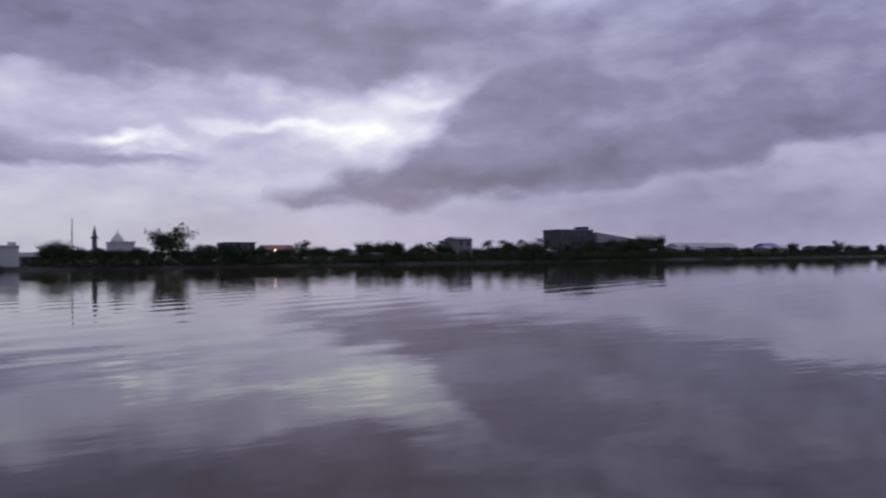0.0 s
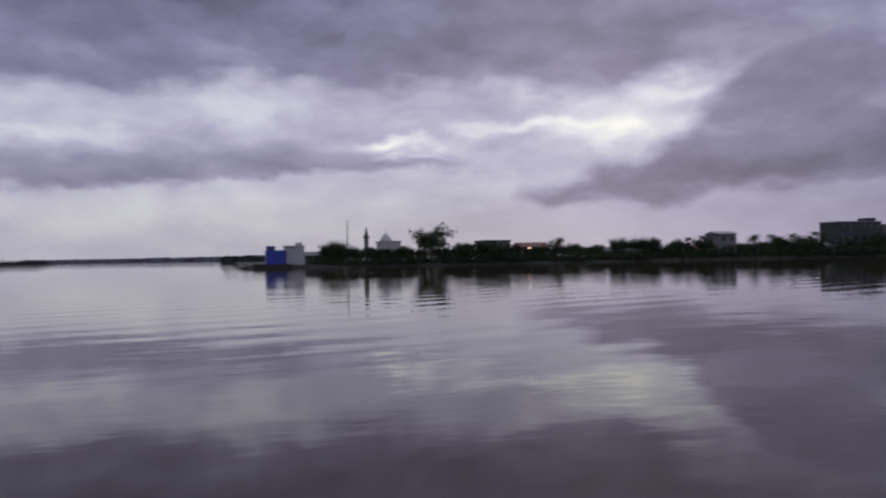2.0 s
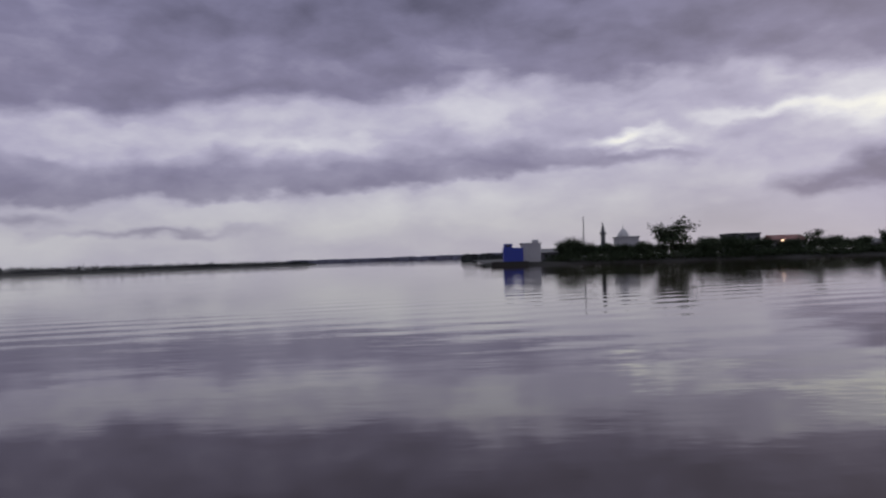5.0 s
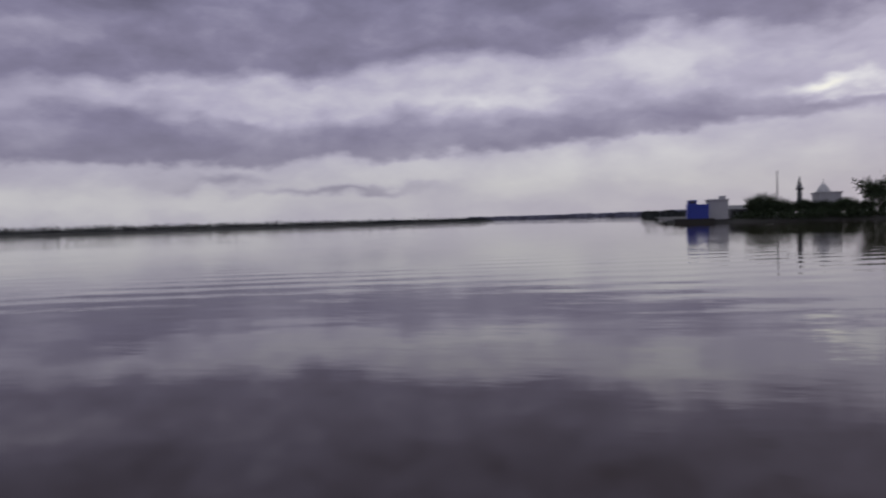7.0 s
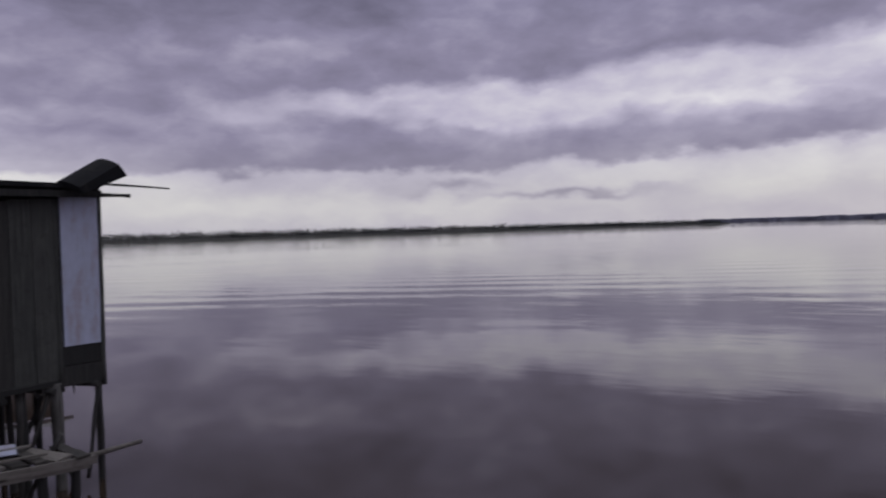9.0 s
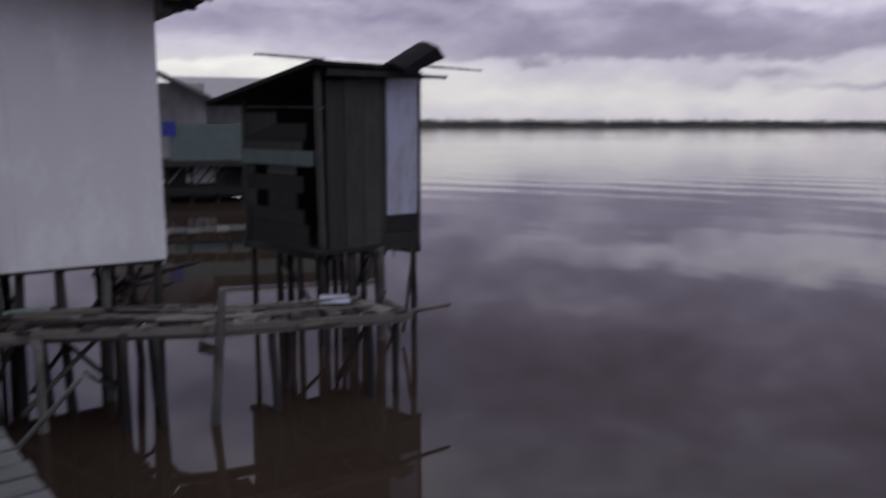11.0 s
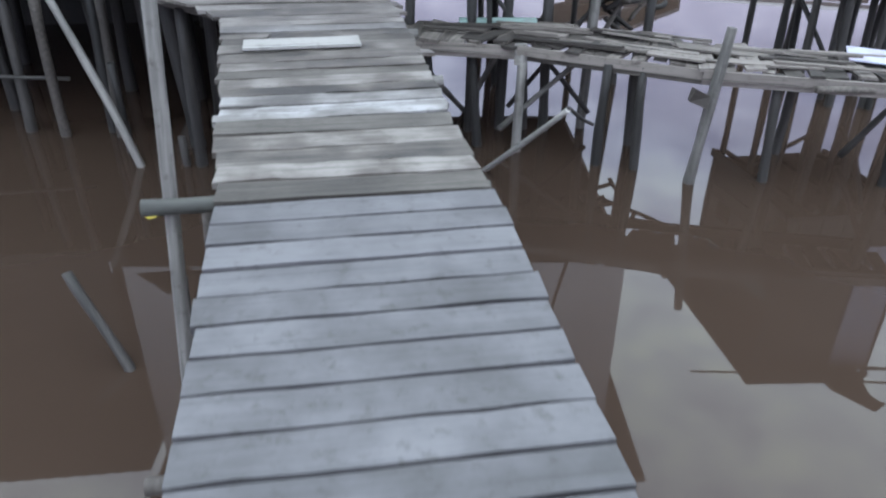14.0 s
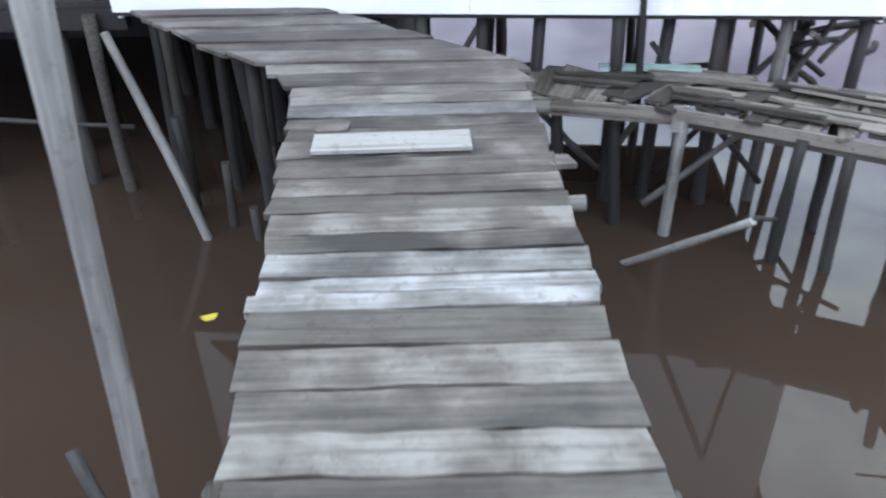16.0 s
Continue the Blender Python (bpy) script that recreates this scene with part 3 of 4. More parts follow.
panel("skirt_board", .62, 1.0, 0, 0, 1.30, 1.49, DARK_WOOD, out=.014)
panel("skirt_board", .62, 1.0, 0, 0, FL - .05, 1.29, DARK_WOOD, out=.02)
# the side with its rail and slots
z = FL - .02
for k, h in enumerate((.30, .17, .19, .20, .17, .22, .2)):
    m = HUT_WOOD if k % 3 else DARK_WOOD
    if k in (2, 4):
        panel("board", 0, 0, 1.0, .86, z, z + h, HUT_WOOD, out=0)
        panel("board", 0, 0, .68, .30, z, z + h, m, out=0)
    else:
        panel("board", 0, 0, 1.0, .16 + .05 * (k % 2), z, z + h - .008, m, out=.003 * (k % 2))
    z += h
panel("rail", 0, 0, 1.03, .05, 2.08, 2.25, TEAL, out=.03, label="faded teal rail board")
panel("board", 0, 0, 1.0, .55, 2.42, 2.68, HUT_WOOD)
panel("sill", 0, 0, 1.05, .0, FL - .10, FL - .01, HUT_WOOD, out=.02)
panel("back_board", 1, 1, 0, 1, FL, 3.0, DARK_WOOD)
panel("back_board", 1, 0, 1, 1, FL, 2.75, DARK_WOOD)
for u, v, top in ((0, 0, 3.12), (1, 0, 3.15), (0, 1, 2.85), (1, 1, 2.85), (.62, 0, 3.05)):
    stick("corner_post", hp(u, v, FL - .1), hp(u, v, top), .045 if (u, v) == (0, 0) else .035, .04, HUT_WOOD, hut, .005)
# roof: dark sheets sloping back, one sheet kicked up at the corner
ra, rb, rc, rd = hp(-.14, -.12, 3.22), hp(.92, -.12, 3.20), hp(1.0, 1.22, 2.82), hp(-.2, 1.28, 2.82)
bm = bmesh.new()
top = [bm.verts.new(p) for p in (ra, rb, rc, rd)]
low = [bm.verts.new(p - Vector((0, 0, .05))) for p in (ra, rb, rc, rd)]
bm.faces.new(top)
bm.faces.new(low[::-1])
for k in range(4):
    bm.faces.new((top[k - 1], low[k - 1], low[k], top[k]))
part("roof_sheet", bm, BLACK_SHEET, hut)
m = Matrix.Translation(hp(.80, -.12, 3.30)) @ pose(0, 0, 0, 4, -30, -6)
bm = bmesh.new()
prev = None
for k in range(9):
    a = -1 + k * .25
    y, z = a * .27, .07 * math.cos(a * 1.6)
    row = [bm.verts.new(p) for p in ((-.27, y, z), (.24, y, z), (.27, y, z - .15), (-.27, y, z - .08))]
    if prev:
        for j in range(4):
            bm.faces.new((prev[j], prev[(j + 1) % 4], row[(j + 1) % 4], row[j]))
    else:
        bm.faces.new(row[::-1])
    prev = row
bm.faces.new(prev)
part("kicked_sheet", bm, BLACK_SHEET, hut, "curled black roofing sheet", m)
beam("fascia", hp(.0, -.1, 3.10), hp(.95, -.1, 3.10), .03, .07, DARK_WOOD, hut)
stick("roof_stick", hp(.85, -.08, 3.22), hp(1.52, -.2, 3.17), .014, .01, DARK_WOOD, hut, .004)
stick("roof_stick", hp(.85, -.02, 3.10), hp(1.27, -.05, 3.09), .022, .02, DARK_WOOD, hut, .004)
stick("roof_stick", hp(-.5, .1, 3.27), hp(.1, .05, 3.25), .012, .012, DARK_WOOD, hut, .004)
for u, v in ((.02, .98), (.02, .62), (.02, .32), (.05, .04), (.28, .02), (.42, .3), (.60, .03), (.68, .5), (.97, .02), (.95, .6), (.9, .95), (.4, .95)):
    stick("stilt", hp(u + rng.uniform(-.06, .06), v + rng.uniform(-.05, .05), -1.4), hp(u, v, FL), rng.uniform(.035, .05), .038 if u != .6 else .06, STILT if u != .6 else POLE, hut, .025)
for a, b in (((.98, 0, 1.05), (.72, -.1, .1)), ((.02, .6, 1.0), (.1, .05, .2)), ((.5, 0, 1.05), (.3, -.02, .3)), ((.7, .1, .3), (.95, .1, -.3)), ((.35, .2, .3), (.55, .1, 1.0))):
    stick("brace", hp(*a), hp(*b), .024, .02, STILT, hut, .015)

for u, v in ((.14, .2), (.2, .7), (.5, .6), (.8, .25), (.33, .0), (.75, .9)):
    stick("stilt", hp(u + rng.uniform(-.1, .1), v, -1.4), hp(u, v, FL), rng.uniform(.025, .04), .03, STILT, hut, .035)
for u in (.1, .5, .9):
    stick("joist_end", hp(u, -.07, FL - .07), hp(u, 1.05, FL - .07), .035, .03, STILT, hut, .005)
for k in range(7):
    u = rng.uniform(.05, .95)
    stick("splinter", hp(u, -.03, FL - .02), hp(u + rng.uniform(-.03, .03), -.03, FL - rng.uniform(.08, .16)), .012, .006, STILT, hut, .004)
# ---- houses farther back along the bank ----
BACKM = pose(7.456, 25.87, -1.306, 0, 0, -22.7) @ Matrix.Diagonal((1.5, 1.5, 1.5, 1))
veranda = thing("teal_house", "white and faded teal house on dark stilts with lattice railing", "house", BACKM)
part("wall", boxed((2.4, .1, 1.75), pose(.7, 1.2, 2.6)), PLASTER, veranda)
part("wall", boxed((5.2, .1, 1.6), pose(3.4, 2.2, 2.45)), PLASTER, veranda)
part("teal_screen", boxed((3.2, .06, .80), pose(2.75, .02, 2.16), .004), TEAL, veranda, "faded teal board screen")
part("blue_patch", boxed((.28, .05, .3), pose(1.15, -.03, 2.46), .004), BLUE, veranda, "small blue painted panel")
part("gable_roof", boxed((1.8, 2.2, .08), pose(-.1, .9, 3.55, 0, 0, 0) @ pose(0, 0, 0, 0, 14, 0)), ROOF, veranda)
part("gable_roof", boxed((1.5, 2.2, .08), pose(1.35, .9, 3.45) @ pose(0, 0, 0, 0, 27, 0)), ROOF, veranda)
part("long_roof", boxed((5.0, 2.4, .08), pose(3.6, 2.4, 3.42) @ pose(0, 0, 0, 14, 0, 0)), PALE_ROOF, veranda)
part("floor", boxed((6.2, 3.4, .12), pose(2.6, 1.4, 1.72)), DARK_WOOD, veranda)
# Dark sheet added for the shade below the floor, at the back.
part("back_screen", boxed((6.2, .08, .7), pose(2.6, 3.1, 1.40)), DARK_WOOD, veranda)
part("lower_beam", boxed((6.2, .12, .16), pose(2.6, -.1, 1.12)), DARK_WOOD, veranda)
# Front sheet for the same dark band of underfloor shade.
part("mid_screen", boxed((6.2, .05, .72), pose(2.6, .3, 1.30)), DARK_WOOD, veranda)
for k in range(13):
    stick("stilt", (-.4 + k * .5, .0, -1.4), (-.4 + k * .5 + rng.uniform(-.05, .05), 0, 1.7), .05, .045, STILT, veranda, .02)
for k in range(9):
    a = .5 + k * .2
    beam("lattice", (a, -.06, 1.30), (a + .3, -.06, 1.66), .02, .035, PALE_WOOD if k % 2 else STILT, veranda)
# White sheets imitate the brightness seen through the lattice openings.
part("lattice_backing", boxed((.5, .02, .42), pose(.75, .22, 1.48)), WHITE_WALL, veranda)
part("lattice_backing", boxed((.6, .02, .42), pose(1.75, .22, 1.48)), WHITE_WALL, veranda)
# low walkway between the houses
low = thing("low_walkway", "low dark plank walkway behind the hut", "walkway", pose(6.3, 16.0, -.32, 0, 0, -22.7))
for k in range(12):
    part("plank", board(.28, 1.0, .04, .01, 4, .03), DRIFT if k % 2 else DARK_WOOD, low, "", pose(-1 + k * .3, 0, .62 + rng.uniform(-.02, .02), 0, 0, 90))
for k in range(5):
    stick("stilt", (-1 + k * .8, -.4, -1.4), (-1 + k * .8, -.4, .6), .04, .04, STILT, low, .02)

# ---- the dark house at the inner end ----
dark = thing("dark_house", "dark timber house on crowded stilts at the inner end", "house")
for k in range(22):
    part("wall_board", boxed((.288, .03, 2.2), pose(-2.55 - k * .29, 7.62 + .02 * (k % 2), 2.42), .004), DARK_WOOD, dark)
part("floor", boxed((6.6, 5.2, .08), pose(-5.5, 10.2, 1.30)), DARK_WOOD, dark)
part("side_wall", boxed((.04, 5, 2.2), pose(-2.4, 10.2, 2.42)), DARK_WOOD, dark)
part("roof", corrugated(6.8, 6.6, 40), ROOF, dark, "", pose(-5.6, 10.0, 4.1, 14, 0, 0))
part("edge_beam", boxed((6.6, .1, .14), pose(-5.5, 7.58, 1.24), .006), STILT, dark)
# Added dark sheets that imitate the deep shade under the houses.
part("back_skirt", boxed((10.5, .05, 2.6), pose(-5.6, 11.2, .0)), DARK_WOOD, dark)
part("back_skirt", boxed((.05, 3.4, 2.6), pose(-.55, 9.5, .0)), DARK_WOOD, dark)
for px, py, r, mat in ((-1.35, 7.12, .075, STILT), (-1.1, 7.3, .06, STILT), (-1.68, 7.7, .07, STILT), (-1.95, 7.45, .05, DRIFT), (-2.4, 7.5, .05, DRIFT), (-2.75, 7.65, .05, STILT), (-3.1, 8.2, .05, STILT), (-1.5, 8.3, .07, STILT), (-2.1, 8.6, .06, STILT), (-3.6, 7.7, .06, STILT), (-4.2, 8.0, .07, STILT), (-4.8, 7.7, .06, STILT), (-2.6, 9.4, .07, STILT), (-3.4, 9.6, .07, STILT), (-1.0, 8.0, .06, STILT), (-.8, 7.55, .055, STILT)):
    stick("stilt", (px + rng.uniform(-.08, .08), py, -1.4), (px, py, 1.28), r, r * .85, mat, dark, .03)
stick("brace", (-1.62, 6.72, -.15), (-2.25, 7.32, 1.22), .034, .03, POLE, dark, .012, "pale slanting prop")
for px, py, h in ((-1.55, 6.95, .48), (-1.35, 6.75, .25), (-1.85, 7.05, .75), (-1.25, 7.0, .55)):
    stick("stump", (px, py, -1.2), (px + .03, py, h), .04, .028, STILT, dark, .02)
stick("rail", (-4.6, 7.6, .62), (-2.3, 7.5, .5), .02, .018, STILT, dark, .01)
# snags in the water by the walk
for p, q in (((-1.10, 4.08, -.25), (-1.50, 4.55, .42)), ((-.92, 4.15, -.3), (-.86, 4.3, .5))):
    tagged(stick("snag", p, q, .034, .026, STILT, None, .02), "broken dark grey stake standing in the brown water", "stake")
tagged(stick("edge_pole", (.62, 1.35, 1.08), (.66, 1.78, 1.13), .022, .02, DRIFT, None, .006), "short brown pole under the boardwalk edge", "pole")
bm = bmesh.new()
ring = [bm.verts.new((math.cos(a) * .055, math.sin(a) * .028, .004 + .012 * math.cos(a * 2))) for a in (k * .5236 for k in range(12))]
f = bm.faces.new(ring)
bmesh.ops.solidify(bm, geom=[f], thickness=.004)
tagged(part("floating_leaf", bm, YELLOW, None, "", pose(-1.43, 5.92, .004, 0, 0, 20)), "yellow leaf floating on the water", "leaf")

# ---- the town bank across the water ----
BX = 230.0


def bank_y(az_deg):
    return BX * math.tan(radians(az_deg))


def leaf_clump(bm, c, r, n):
    for _ in range(n):
        d = Vector((rng.gauss(0, 1), rng.gauss(0, 1), rng.gauss(0, .8)))
        p = c + d * (r / 1.7)
        s = r * rng.uniform(.16, .34)
        a = [Vector((rng.uniform(-1, 1), rng.uniform(-1, 1), rng.uniform(-1, 1))) * s for _ in range(4)]
        v = [bm.verts.new(p + q) for q in a]
        for q in ((0, 1, 2), (0, 2, 3), (0, 3, 1), (1, 3, 2)):
            bm.faces.new([v[k] for k in q])


def make_tree(h, spread, clumps, label, sparse=1.0, leaf=LEAF_A):
    """A broad tree: tapered trunk with limbs, crown of many small tufts with gaps."""
    tree = thing("tree", label, "tree")
    bm = rod(h * .62, h * .028, h * .014, 8, 7, h * .015, .1)
    tips = []
    for k in range(9):
        a, z0 = k * 2.4 + rng.uniform(-.4, .4), h * rng.uniform(.22, .5)
        tip = Vector((math.cos(a) * spread * rng.uniform(.35, .9), math.sin(a) * spread * rng.uniform(.35, .9), h * rng.uniform(.3, .95)))
        tips.append(tip)
        base = Vector((0, 0, z0))
        limb = rod((tip - base).length, h * .012, h * .004, 5, 5, h * .01, .1)
        limb.transform(aim(base, tip))
        me = bpy.data.meshes.new("limb")
        limb.to_mesh(me)
        bm.from_mesh(me)
        bpy.data.meshes.remove(me)
        limb.free()
    part("trunk", bm, BARK, tree)
    bm = bmesh.new()
    for k in range(clumps):
        tip = rng.choice(tips)
        c = tip.lerp(Vector((0, 0, h * .5)), rng.uniform(0, .65)) + Vector((rng.gauss(0, 1), rng.gauss(0, 1), rng.gauss(0, .7))) * spread * .16
        leaf_clump(bm, c, spread * rng.uniform(.13, .24), int(26 * sparse))
    part("crown", bm, leaf, tree)
    return tree


def make_palm(h, label):
    tree = thing("palm_tree", label, "palm")
    part("trunk", rod(h, h * .022, h * .015, 7, 8, h * .03, .06), BARK, tree)
    bm = bmesh.new()
    for k in range(17):
        a, lift, ln = k * 2.4, rng.uniform(-.3, .9), h * rng.uniform(.3, .42)
        prev = None
        for s in range(7):
            t = s / 6
            r, z = ln * t, h + ln * (lift * t - 1.0 * t * t)
            w = ln * .11 * (1 - t * .75)
            p = Vector((math.cos(a) * r, math.sin(a) * r, z))
            side = Vector((-math.sin(a), math.cos(a), 0)) * w
            cur = (bm.verts.new(p - side - Vector((0, 0, w * .7))), bm.verts.new(p), bm.verts.new(p + side - Vector((0, 0, w * .7))))
            if prev:
                bm.faces.new((prev[0], prev[1], cur[1], cur[0]))
                bm.faces.new((prev[1], prev[2], cur[2], cur[1]))
            prev = cur
    part("crown", bm, LEAF_B, tree)
    return tree


def far_building(name, az0, az1, h, depth, wall, roof, label, category="building", pitch=0.0, rows=1, cols=3, base=1.0, set_back=6.0, overhang=.6):
    """A block on the bank between two bearings, with storeys of windows, a door and a roof."""
    y0 = (BX + set_back) * math.tan(radians(az0))
    y1 = (BX + set_back) * math.tan(radians(az1))
    w = y1 - y0
    b = thing(name, label, category, pose(BX + set_back, (y0 + y1) / 2, base))
    part("wall", boxed((depth, w, h), pose(depth / 2, 0, h / 2)), wall, b)
    if pitch:
        bm = bmesh.new()
        ov = overhang
        pts = [(-ov, -w / 2 - ov, h), (-ov, w / 2 + ov, h), (depth + ov, w / 2 + ov, h), (depth + ov, -w / 2 - ov, h), (depth / 2, -w / 2 - ov, h + pitch), (depth / 2, w / 2 + ov, h + pitch)]
        v = [bm.verts.new(p) for p in pts]
        for q in ((0, 1, 5, 4), (2, 3, 4, 5), (0, 4, 3), (1, 2, 5), (3, 2, 1, 0)):
            bm.faces.new([v[k] for k in q])
        part("roof", bm, roof, b)
    else:
        part("roof", boxed((depth + .5, w + .5, .35), pose(depth / 2, 0, h + .175)), roof, b)
    for r in range(rows):
        for c in range(cols):
            ww = w / cols
            part("window", boxed((.16, ww * .45, h / rows * .4), pose(-.04, -w / 2 + (c + .5) * ww, (r + .58) * h / rows)), GLASS_DARK, b)
    return b


# the bank itself, a low muddy strip with a plank-faced edge
bm = bmesh.new()
prev = None
for k in range(121):
    yy = -9 - k * 9.0
    e = rng.uniform(-1.2, 1.2)
    row = [bm.verts.new((BX + e - 2, yy, -.5)), bm.verts.new((BX + e, yy, .9 + rng.uniform(-.2, .2))), bm.verts.new((BX + 8, yy, 1.1)), bm.verts.new((BX + 160, yy, 1.6))]
    if prev:
        for j in range(3):
            bm.faces.new((prev[j], prev[j + 1], row[j + 1], row[j]))
    prev = row
tagged(part("ground", bm, MUD), "dark muddy river bank", "bank", kind="structure")

# moored barge and white block at the point
barge = thing("blue_barge", "bright blue river barge with a wheelhouse moored at the point", "boat", pose(BX - 4, bank_y(-4.3), 0))
part("hull", boxed((6, 10.5, 1.6), pose(0, 1.2, .5), .1), BARK, barge, "dark hull")
part("cabin", boxed((4, 5.6, 4.0), pose(0, .2, 3.2), .05), BLUE, barge)
part("wheelhouse", boxed((3, 2.4, 1.6), pose(0, 1.6, 5.6), .05), BLUE, barge)
part("window", boxed((.1, 1.5, .6), pose(-1.52, 1.6, 5.8)), GLASS_DARK, barge)
far_building("white_block", -6.35, -5.05, 5.2, 8, PLASTER, PLASTER, "plain white waterside block with a small roof tank", rows=0, cols=3, set_back=-1)
tank = thing("roof_tank", "small white water tank on the waterside roof", "tank", pose(BX + 2, bank_y(-6.0), 6.55))
part("tank_body", boxed((2, 1.8, .9), pose(0, 0, .45), .03), PLASTER, tank)
# mast, minaret and mosque
mast = thing("radio_mast", "thin grey radio mast", "mast", pose(BX + 14, bank_y(-9.45) * 1.06, 1))
part("lattice_mast", rod(13.5, .22, .14, 5, 12, .0, .1), DIM_WALL, mast)
mina = thing("minaret", "slender dark minaret with a balcony", "minaret", pose(BX + 8, bank_y(-10.8) * 1.035, 1))
part("shaft", rod(9.2, .75, .6, 10, 8, 0, .01), DIM_WALL, mina)
part("balcony", rod(.7, 1.0, 1.0, 10, 3, 0, .01), DIM_WALL, mina, "", pose(0, 0, 7.6))
part("spire", rod(2.2, .5, .04, 8, 4, 0, .01), DIM_WALL, mina, "", pose(0, 0, 9.2))
mos = far_building("mosque", -13.3, -12.0, 6.4, 10, PLASTER, PLASTER, "pale waterside mosque with a pointed dome", rows=0, cols=3, set_back=5)
bm = bmesh.new()
prev = None
for s in range(8):
    t = s / 7
    r, zz = (1.9 * math.cos(t * 1.45) ** .8 if s < 7 else .05), 2.3 * t + .5 * t ** 5
    ring = [bm.verts.new((math.cos(a) * r, math.sin(a) * r, zz)) for a in (k * .5236 for k in range(12))]
    if prev:
        for k in range(12):
            bm.faces.new((prev[k], prev[(k + 1) % 12], ring[(k + 1) % 12], ring[k])).smooth = True
    prev = ring
part("dome", bm, PLASTER, mos, "", pose(4, 1.0, 6.5))
part("finial", rod(1.4, .12, .03, 6, 4, 0, 0), DIM_WALL, mos, "", pose(4, 1.0, 9.1))
# houses
far_building("bank_house", -7.9, -6.5, 2.6, 8, DIM_WALL, ROOF, "low dark waterside house with a tin roof", "house", 1.2)
far_building("bank_house", -18.4, -16.8, 2.4, 8, FAR_WALL, ROOF, "low pale waterside house with a tin roof", "house", 1.0)
far_building("concrete_block", -21.3, -19.4, 6.3, 9, DIM_WALL, DIM_WALL, "dark two storey concrete block", rows=2, cols=4)
lit = far_building("lit_house", -24.0, -22.1, 4.2, 8, DIM_WALL, RED_ROOF, "dark house with a lit lamp under the eave", "house", 1.6, rows=1, cols=3)
lamp = thing("eave_lamp", "bright warm lamp glowing under the eave", "lamp", pose(BX + 4.9, bank_y(-22.7) * 1.02, 4.75))
part("bulb", rod(.6, .22, .32, 10, 5, 0, 0), LAMP, lamp)
part("bracket", boxed((.9, .08, .08), pose(.5, 0, .8)), BARK, lamp)
far_building("white_house", -36.9, -35.8, 7.8, 8, FAR_WALL, PALE_ROOF, "pale upright house with a low gable", "house", 1.0, rows=2, cols=2, set_back=2)
big = far_building("grey_hall", -45.6, -43.2, 12.2, 10, SHADE_WALL, PALE_ROOF, "large dark grey hall with a stepped roof", "hall", 0, 3, 6, set_back=14)
part("roof_tower", boxed((6, 3, 1.4), pose(5, -8, 13.2)), SHADE_WALL, big)
sloping = far_building("sloping_hall", -49.4, -45.85, 6.6, 12, SHADE_WALL, SHADE_WALL, "long dark hall with one sloping grey roof", "hall", 0, 1, 7, set_back=14)
hall_w = (BX + 14) * (math.tan(radians(49.4)) - math.tan(radians(45.85)))
bm = bmesh.new()
v = [bm.verts.new(p) for x in (-.6, 12.6) for p in ((x, -hall_w / 2, 6.95), (x, hall_w / 2, 6.95), (x, hall_w / 2, 11.4), (x, -hall_w / 2, 7.5))]
for q in ((3, 2, 1, 0), (4, 5, 6, 7), (0, 1, 5, 4), (1, 2, 6, 5), (2, 3, 7, 6), (3, 0, 4, 7)):
    bm.faces.new([v[k] for k in q])
part("upper_roof", bm, PALE_ROOF, sloping)
far_building("long_shed", -55.4, -51.6, 4.6, 10, DIM_WALL, PALE_ROOF, "long low shed with a grey roof", "shed", 2.4, 1, 8, set_back=16)
far_building("blue_shed", -58.0, -57.2, 5.0, 8, BLUE, BLUE, "small blue roofed shed among trees", "shed", 2.0, 1, 2, set_back=20)
for a0, a1, hh, wall, roof in ((-30.6, -29.0, 2.6, DIM_WALL, ROOF), (-33.4, -31.6, 2.8, DIM_WALL, PALE_ROOF), (-36.2, -34.4, 2.8, DIM_WALL, RED_ROOF), (-41.6, -39.8, 3.0, FAR_WALL, RED_ROOF), (-22.0, -20.6, 2.6, DIM_WALL, PALE_ROOF), (-29.0, -27.6, 2.6, FAR_WALL, ROOF), (-43.0, -41.8, 3.4, FAR_WALL, PALE_ROOF), (-50.0, -48.4, 3.4, DIM_WALL, PALE_ROOF), (-53.2, -51.4, 3.6, FAR_WALL, ROOF), (-58.6, -57.2, 4.0, FAR_WALL, PALE_ROOF), (-61.5, -60.2, 4.2, FAR_WALL, ROOF)):
    far_building("bank_house", a0, a1, hh, 8, wall, roof, "low waterside house with a tin roof" if wall is DIM_WALL else "low pale waterside house with a shallow roof", "house", 1.3, set_back=rng.uniform(3, 6))
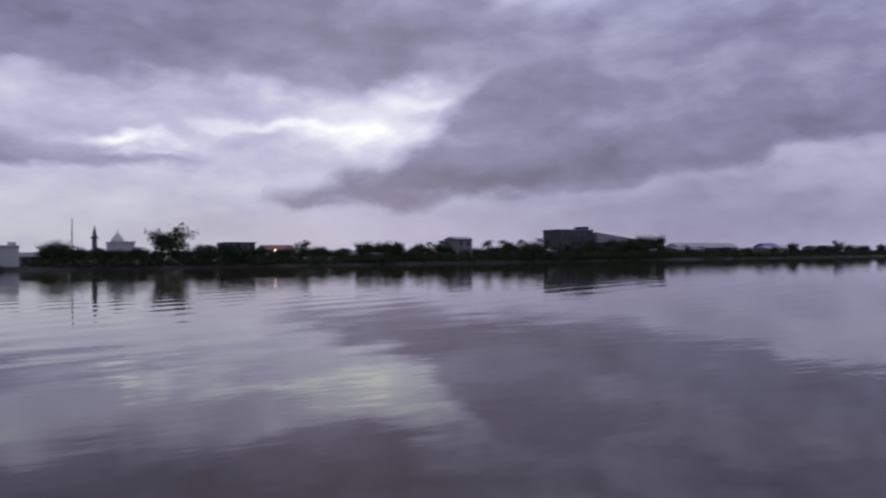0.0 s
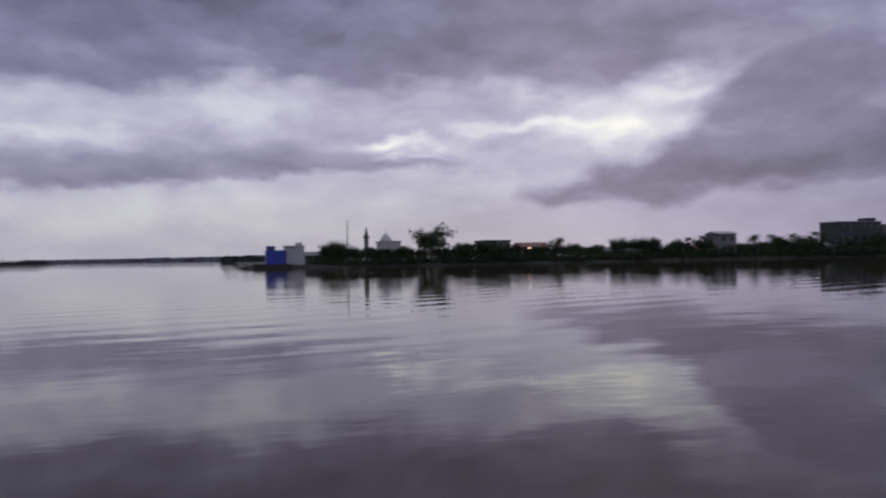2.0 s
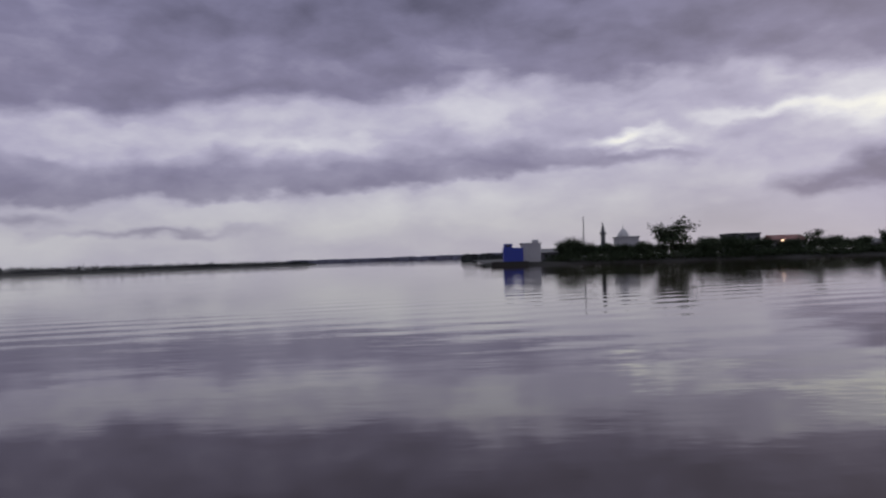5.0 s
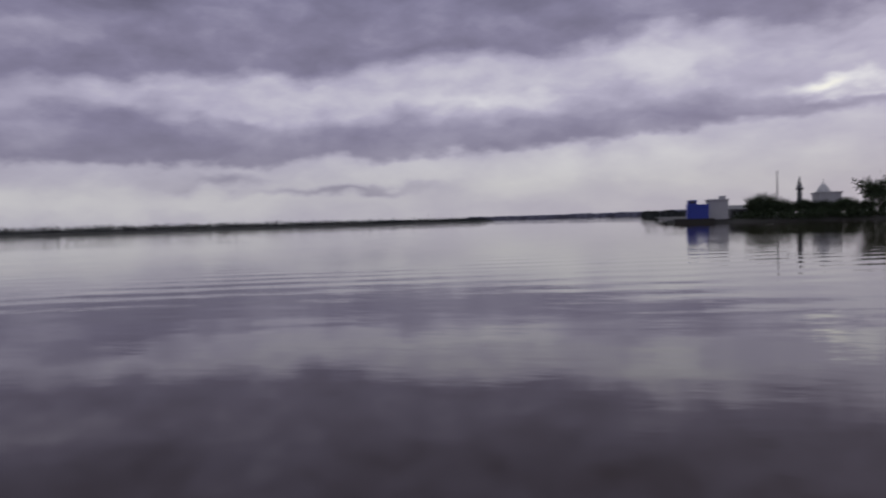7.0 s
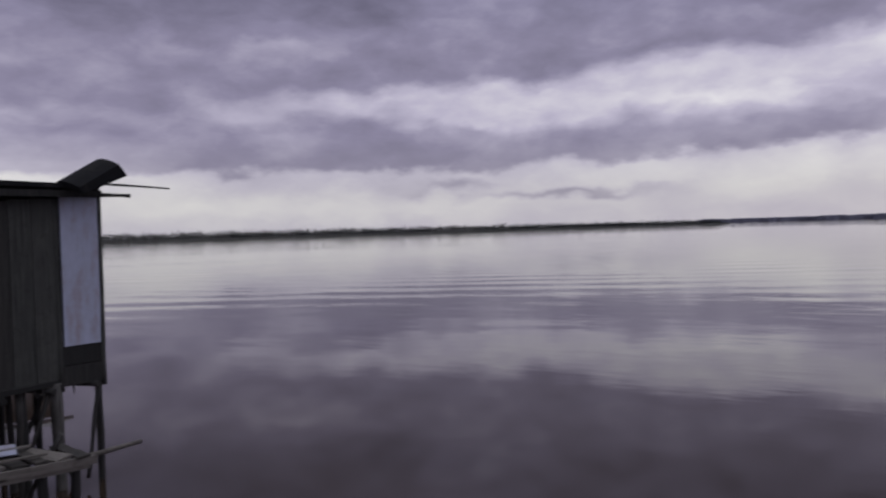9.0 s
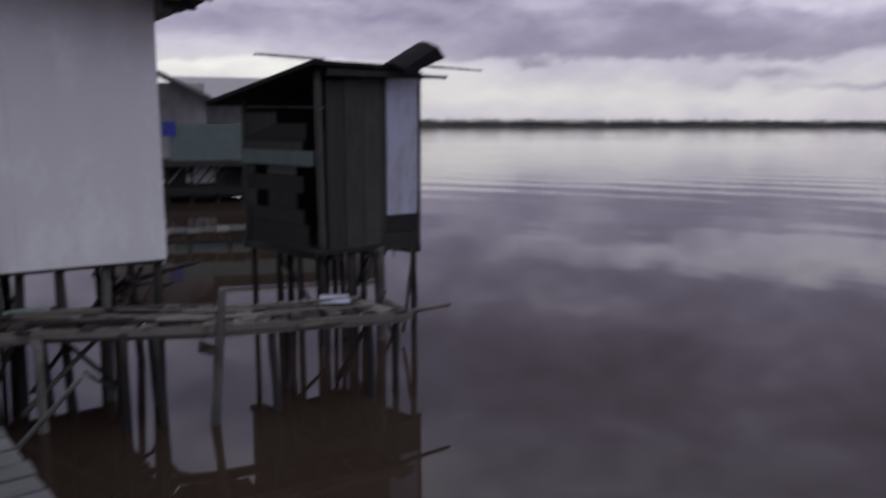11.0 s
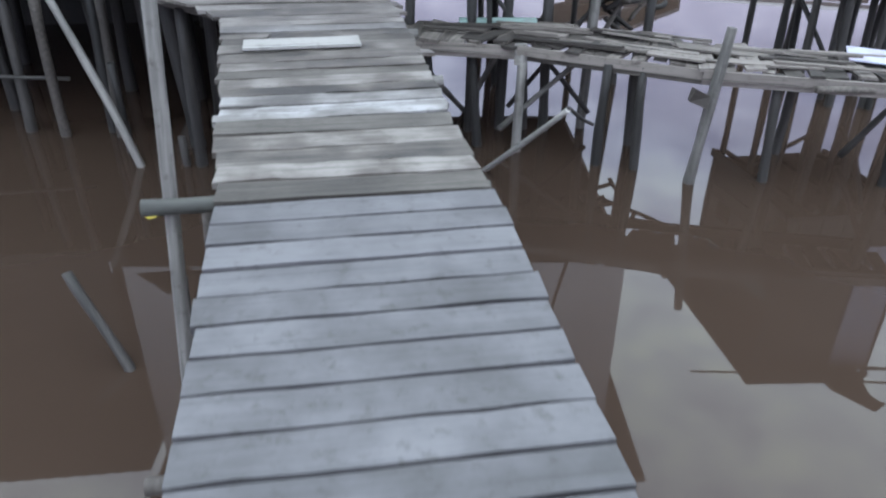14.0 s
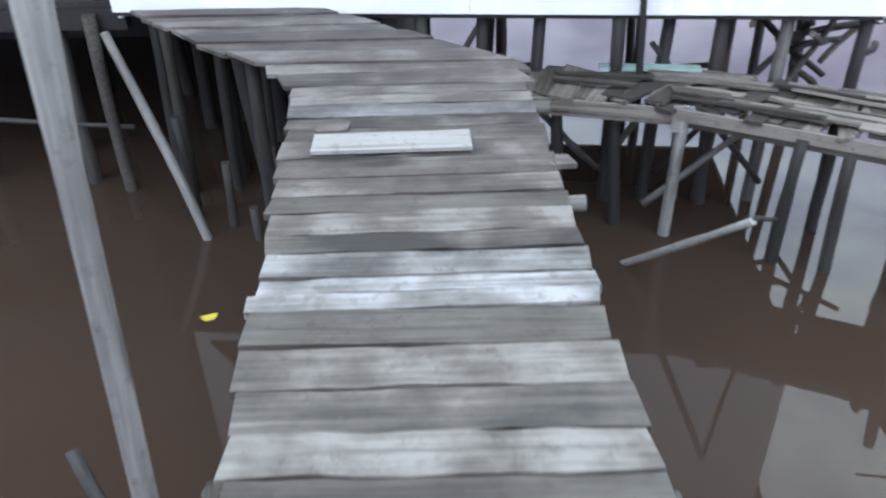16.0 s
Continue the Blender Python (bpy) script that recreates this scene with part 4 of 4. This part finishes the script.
# trees
hero = make_tree(12.6, 6.6, 190, "large open-crowned tree on the river bank", .7)
hero.matrix_basis = pose(BX + 5, bank_y(-15.1) * 1.02 - 2.0, .9)
kinds = [make_tree(8.2, 4.4, 190, "dense dark rounded tree on the bank"), make_tree(6.6, 4.8, 190, "low bushy dark tree on the bank"), make_tree(9.4, 4.0, 150, "upright dark tree on the bank", .8)]
palm = make_palm(8.6, "dark coconut palm on the river bank")
spots = [(-8.0, 6.4, 0), (-8.6, 7.2, 0), (-9.2, 6.0, 1), (-11.4, 5.0, 1), (-13.1, 5.0, 1), (-17.9, 6.4, 1), (-19.6, 6.6, 1), (-20.7, 6.4, 2), (-21.5, 5.6, 1), (-24.9, 8.2, 2), (-29.0, 7.2, 0), (-29.8, 6.2, 1), (-30.5, 7.4, 0), (-31.2, 7.2, 0), (-32.2, 5.2, 1), (-33.2, 6.6, 0), (-34.0, 5.4, 1), (-35.0, 6.6, 1), (-36.5, 7.6, 2), (-38.9, 5.6, 1), (-40.0, 7.4, 1), (-41.3, 7.6, 1), (-46.0, 8.0, 0), (-47.4, 8.8, 0), (-48.6, 9.0, 1), (-49.6, 9.0, 0), (-49.8, 10.4, 0), (-50.3, 10.6, 0), (-52.0, 9.6, 2), (-52.8, 9.8, 0), (-53.8, 9.2, 1), (-54.8, 8.8, 1), (-55.8, 8.2, 1), (-57.6, 9.0, 1), (-58.7, 12.0, 0), (-60.4, 10.0, 1), (-61.2, 9.4, 1), (-61.8, 15.5, 2), (-62.4, 10.4, 0), (-63.2, 10.2, 1), (-64, 11, 0), (-65, 10, 1), (-66, 11, 0), (-67, 12, 1), (-68, 12, 0), (-69.2, 12, 1)]
a = -8.4
while a > -70:
    far = a < -44
    spots.append((a, rng.uniform(4.5, 6.5) if far else rng.uniform(4.0, 6.0), rng.choice((0, 1, 1))))
    a -= rng.uniform(.4, .75) if far else rng.uniform(.55, 1.1)
used = set()
for a, h, k in spots:
    if a < -50.5:
        h *= .6
    own = (8.2, 6.6, 9.4)[k]
    s = h / own
    m = pose(BX + rng.uniform(3, 12), bank_y(a) * 1.02, .9, 0, 0, rng.uniform(0, 360)) @ Matrix.Diagonal((s, s, s, 1))
    if k in used:
        t = copy_thing(kinds[k], m)
    else:
        t = kinds[k]
        used.add(k)
    t.matrix_basis = m
    tagged(t, group="bank trees")
first = True
for a, h in ((-33.8, 7.6), (-34.6, 8.2), (-38.2, 8.4), (-37.7, 7.4), (-31.5, 7.0), (-39.6, 8.6), (-40.7, 8.8), (-41.8, 9.4), (-42.4, 9.2), (-43.1, 7.4), (-35.6, 7.6), (-20.2, 7.2)):
    s = h / 10
    m = pose(BX + rng.uniform(3, 9), bank_y(a) * 1.02, .9, 0, 0, rng.uniform(0, 360)) @ Matrix.Diagonal((s, s, s, 1))
    t = palm if first else copy_thing(palm, m)
    first = False
    t.matrix_basis = m
    tagged(t, group="bank palms")


def thicket(name, p, q, h0, h1, n, mat, label, depth=10.0, r=(1.2, 2.6)):
    """A far strip of scrub, too small to count."""
    bm = bmesh.new()
    p, q = Vector(p), Vector(q)
    for k in range(n):
        t = rng.random()
        top = (h0 + (h1 - h0) * t) * (.55 + .45 * noise.noise(Vector((t * 60, 3, 1))) + rng.uniform(0, .35))
        c = p.lerp(q, t) + Vector((rng.uniform(0, depth), rng.uniform(0, depth), rng.uniform(.2, 1) * max(top, .6)))
        leaf_clump(bm, c, rng.uniform(*r), 7)
    return tagged(part(name, bm, mat), label, "woods", kind="stuff")


thicket("bank_scrub", (BX - 1, bank_y(-7.5), .3), (BX - 1, bank_y(-30), .3), 3.0, 3.2, 3400, LEAF_A, "dark waterside scrub along the town bank", 4, (.5, 1.2))
thicket("bank_scrub", (BX - 1, bank_y(-30), .3), (BX - 1, bank_y(-52), .3), 3.4, 3.9, 4600, LEAF_A, "dark waterside scrub along the town bank", 5, (.6, 1.5))
thicket("bank_scrub", (BX - 1, bank_y(-52), .3), (BX - 1, bank_y(-72), .3), 2.8, 3.6, 4600, LEAF_A, "dark waterside scrub along the town bank", 8, (1.0, 2.2))
# the far wooded shore, greyed by colour for haze
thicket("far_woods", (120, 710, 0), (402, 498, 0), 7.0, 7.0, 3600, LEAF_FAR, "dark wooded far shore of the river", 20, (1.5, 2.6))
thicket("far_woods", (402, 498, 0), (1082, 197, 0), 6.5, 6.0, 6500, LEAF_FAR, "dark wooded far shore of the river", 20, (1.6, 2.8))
bm = bmesh.new()
prev = None
for k in range(41):
    t = k / 40
    c = Vector((100, 725, 0)).lerp(Vector((402, 498, 0)), t * 2) if t < .5 else Vector((402, 498, 0)).lerp(Vector((1090, 193, 0)), t * 2 - 1)
    row = [bm.verts.new(c + Vector((-3, -3, -.5))), bm.verts.new(c + Vector((0, 0, 1.3 + rng.uniform(-.3, .3)))), bm.verts.new(c + Vector((40, 60, 2.2)))]
    if prev:
        for j in range(2):
            bm.faces.new((prev[j], prev[j + 1], row[j + 1], row[j]))
    prev = row
tagged(part("ground", bm, MUD), "low dark far bank", "bank", kind="structure")
# faint shores beyond the bend, their haze mixed into the colour
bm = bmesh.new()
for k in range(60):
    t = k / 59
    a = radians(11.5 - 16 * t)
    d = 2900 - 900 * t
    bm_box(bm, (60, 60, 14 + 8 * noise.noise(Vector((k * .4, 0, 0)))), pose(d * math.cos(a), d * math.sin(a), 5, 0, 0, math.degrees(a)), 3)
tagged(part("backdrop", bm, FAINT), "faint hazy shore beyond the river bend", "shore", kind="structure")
# Distant sheds take the same haze-greyed tone.
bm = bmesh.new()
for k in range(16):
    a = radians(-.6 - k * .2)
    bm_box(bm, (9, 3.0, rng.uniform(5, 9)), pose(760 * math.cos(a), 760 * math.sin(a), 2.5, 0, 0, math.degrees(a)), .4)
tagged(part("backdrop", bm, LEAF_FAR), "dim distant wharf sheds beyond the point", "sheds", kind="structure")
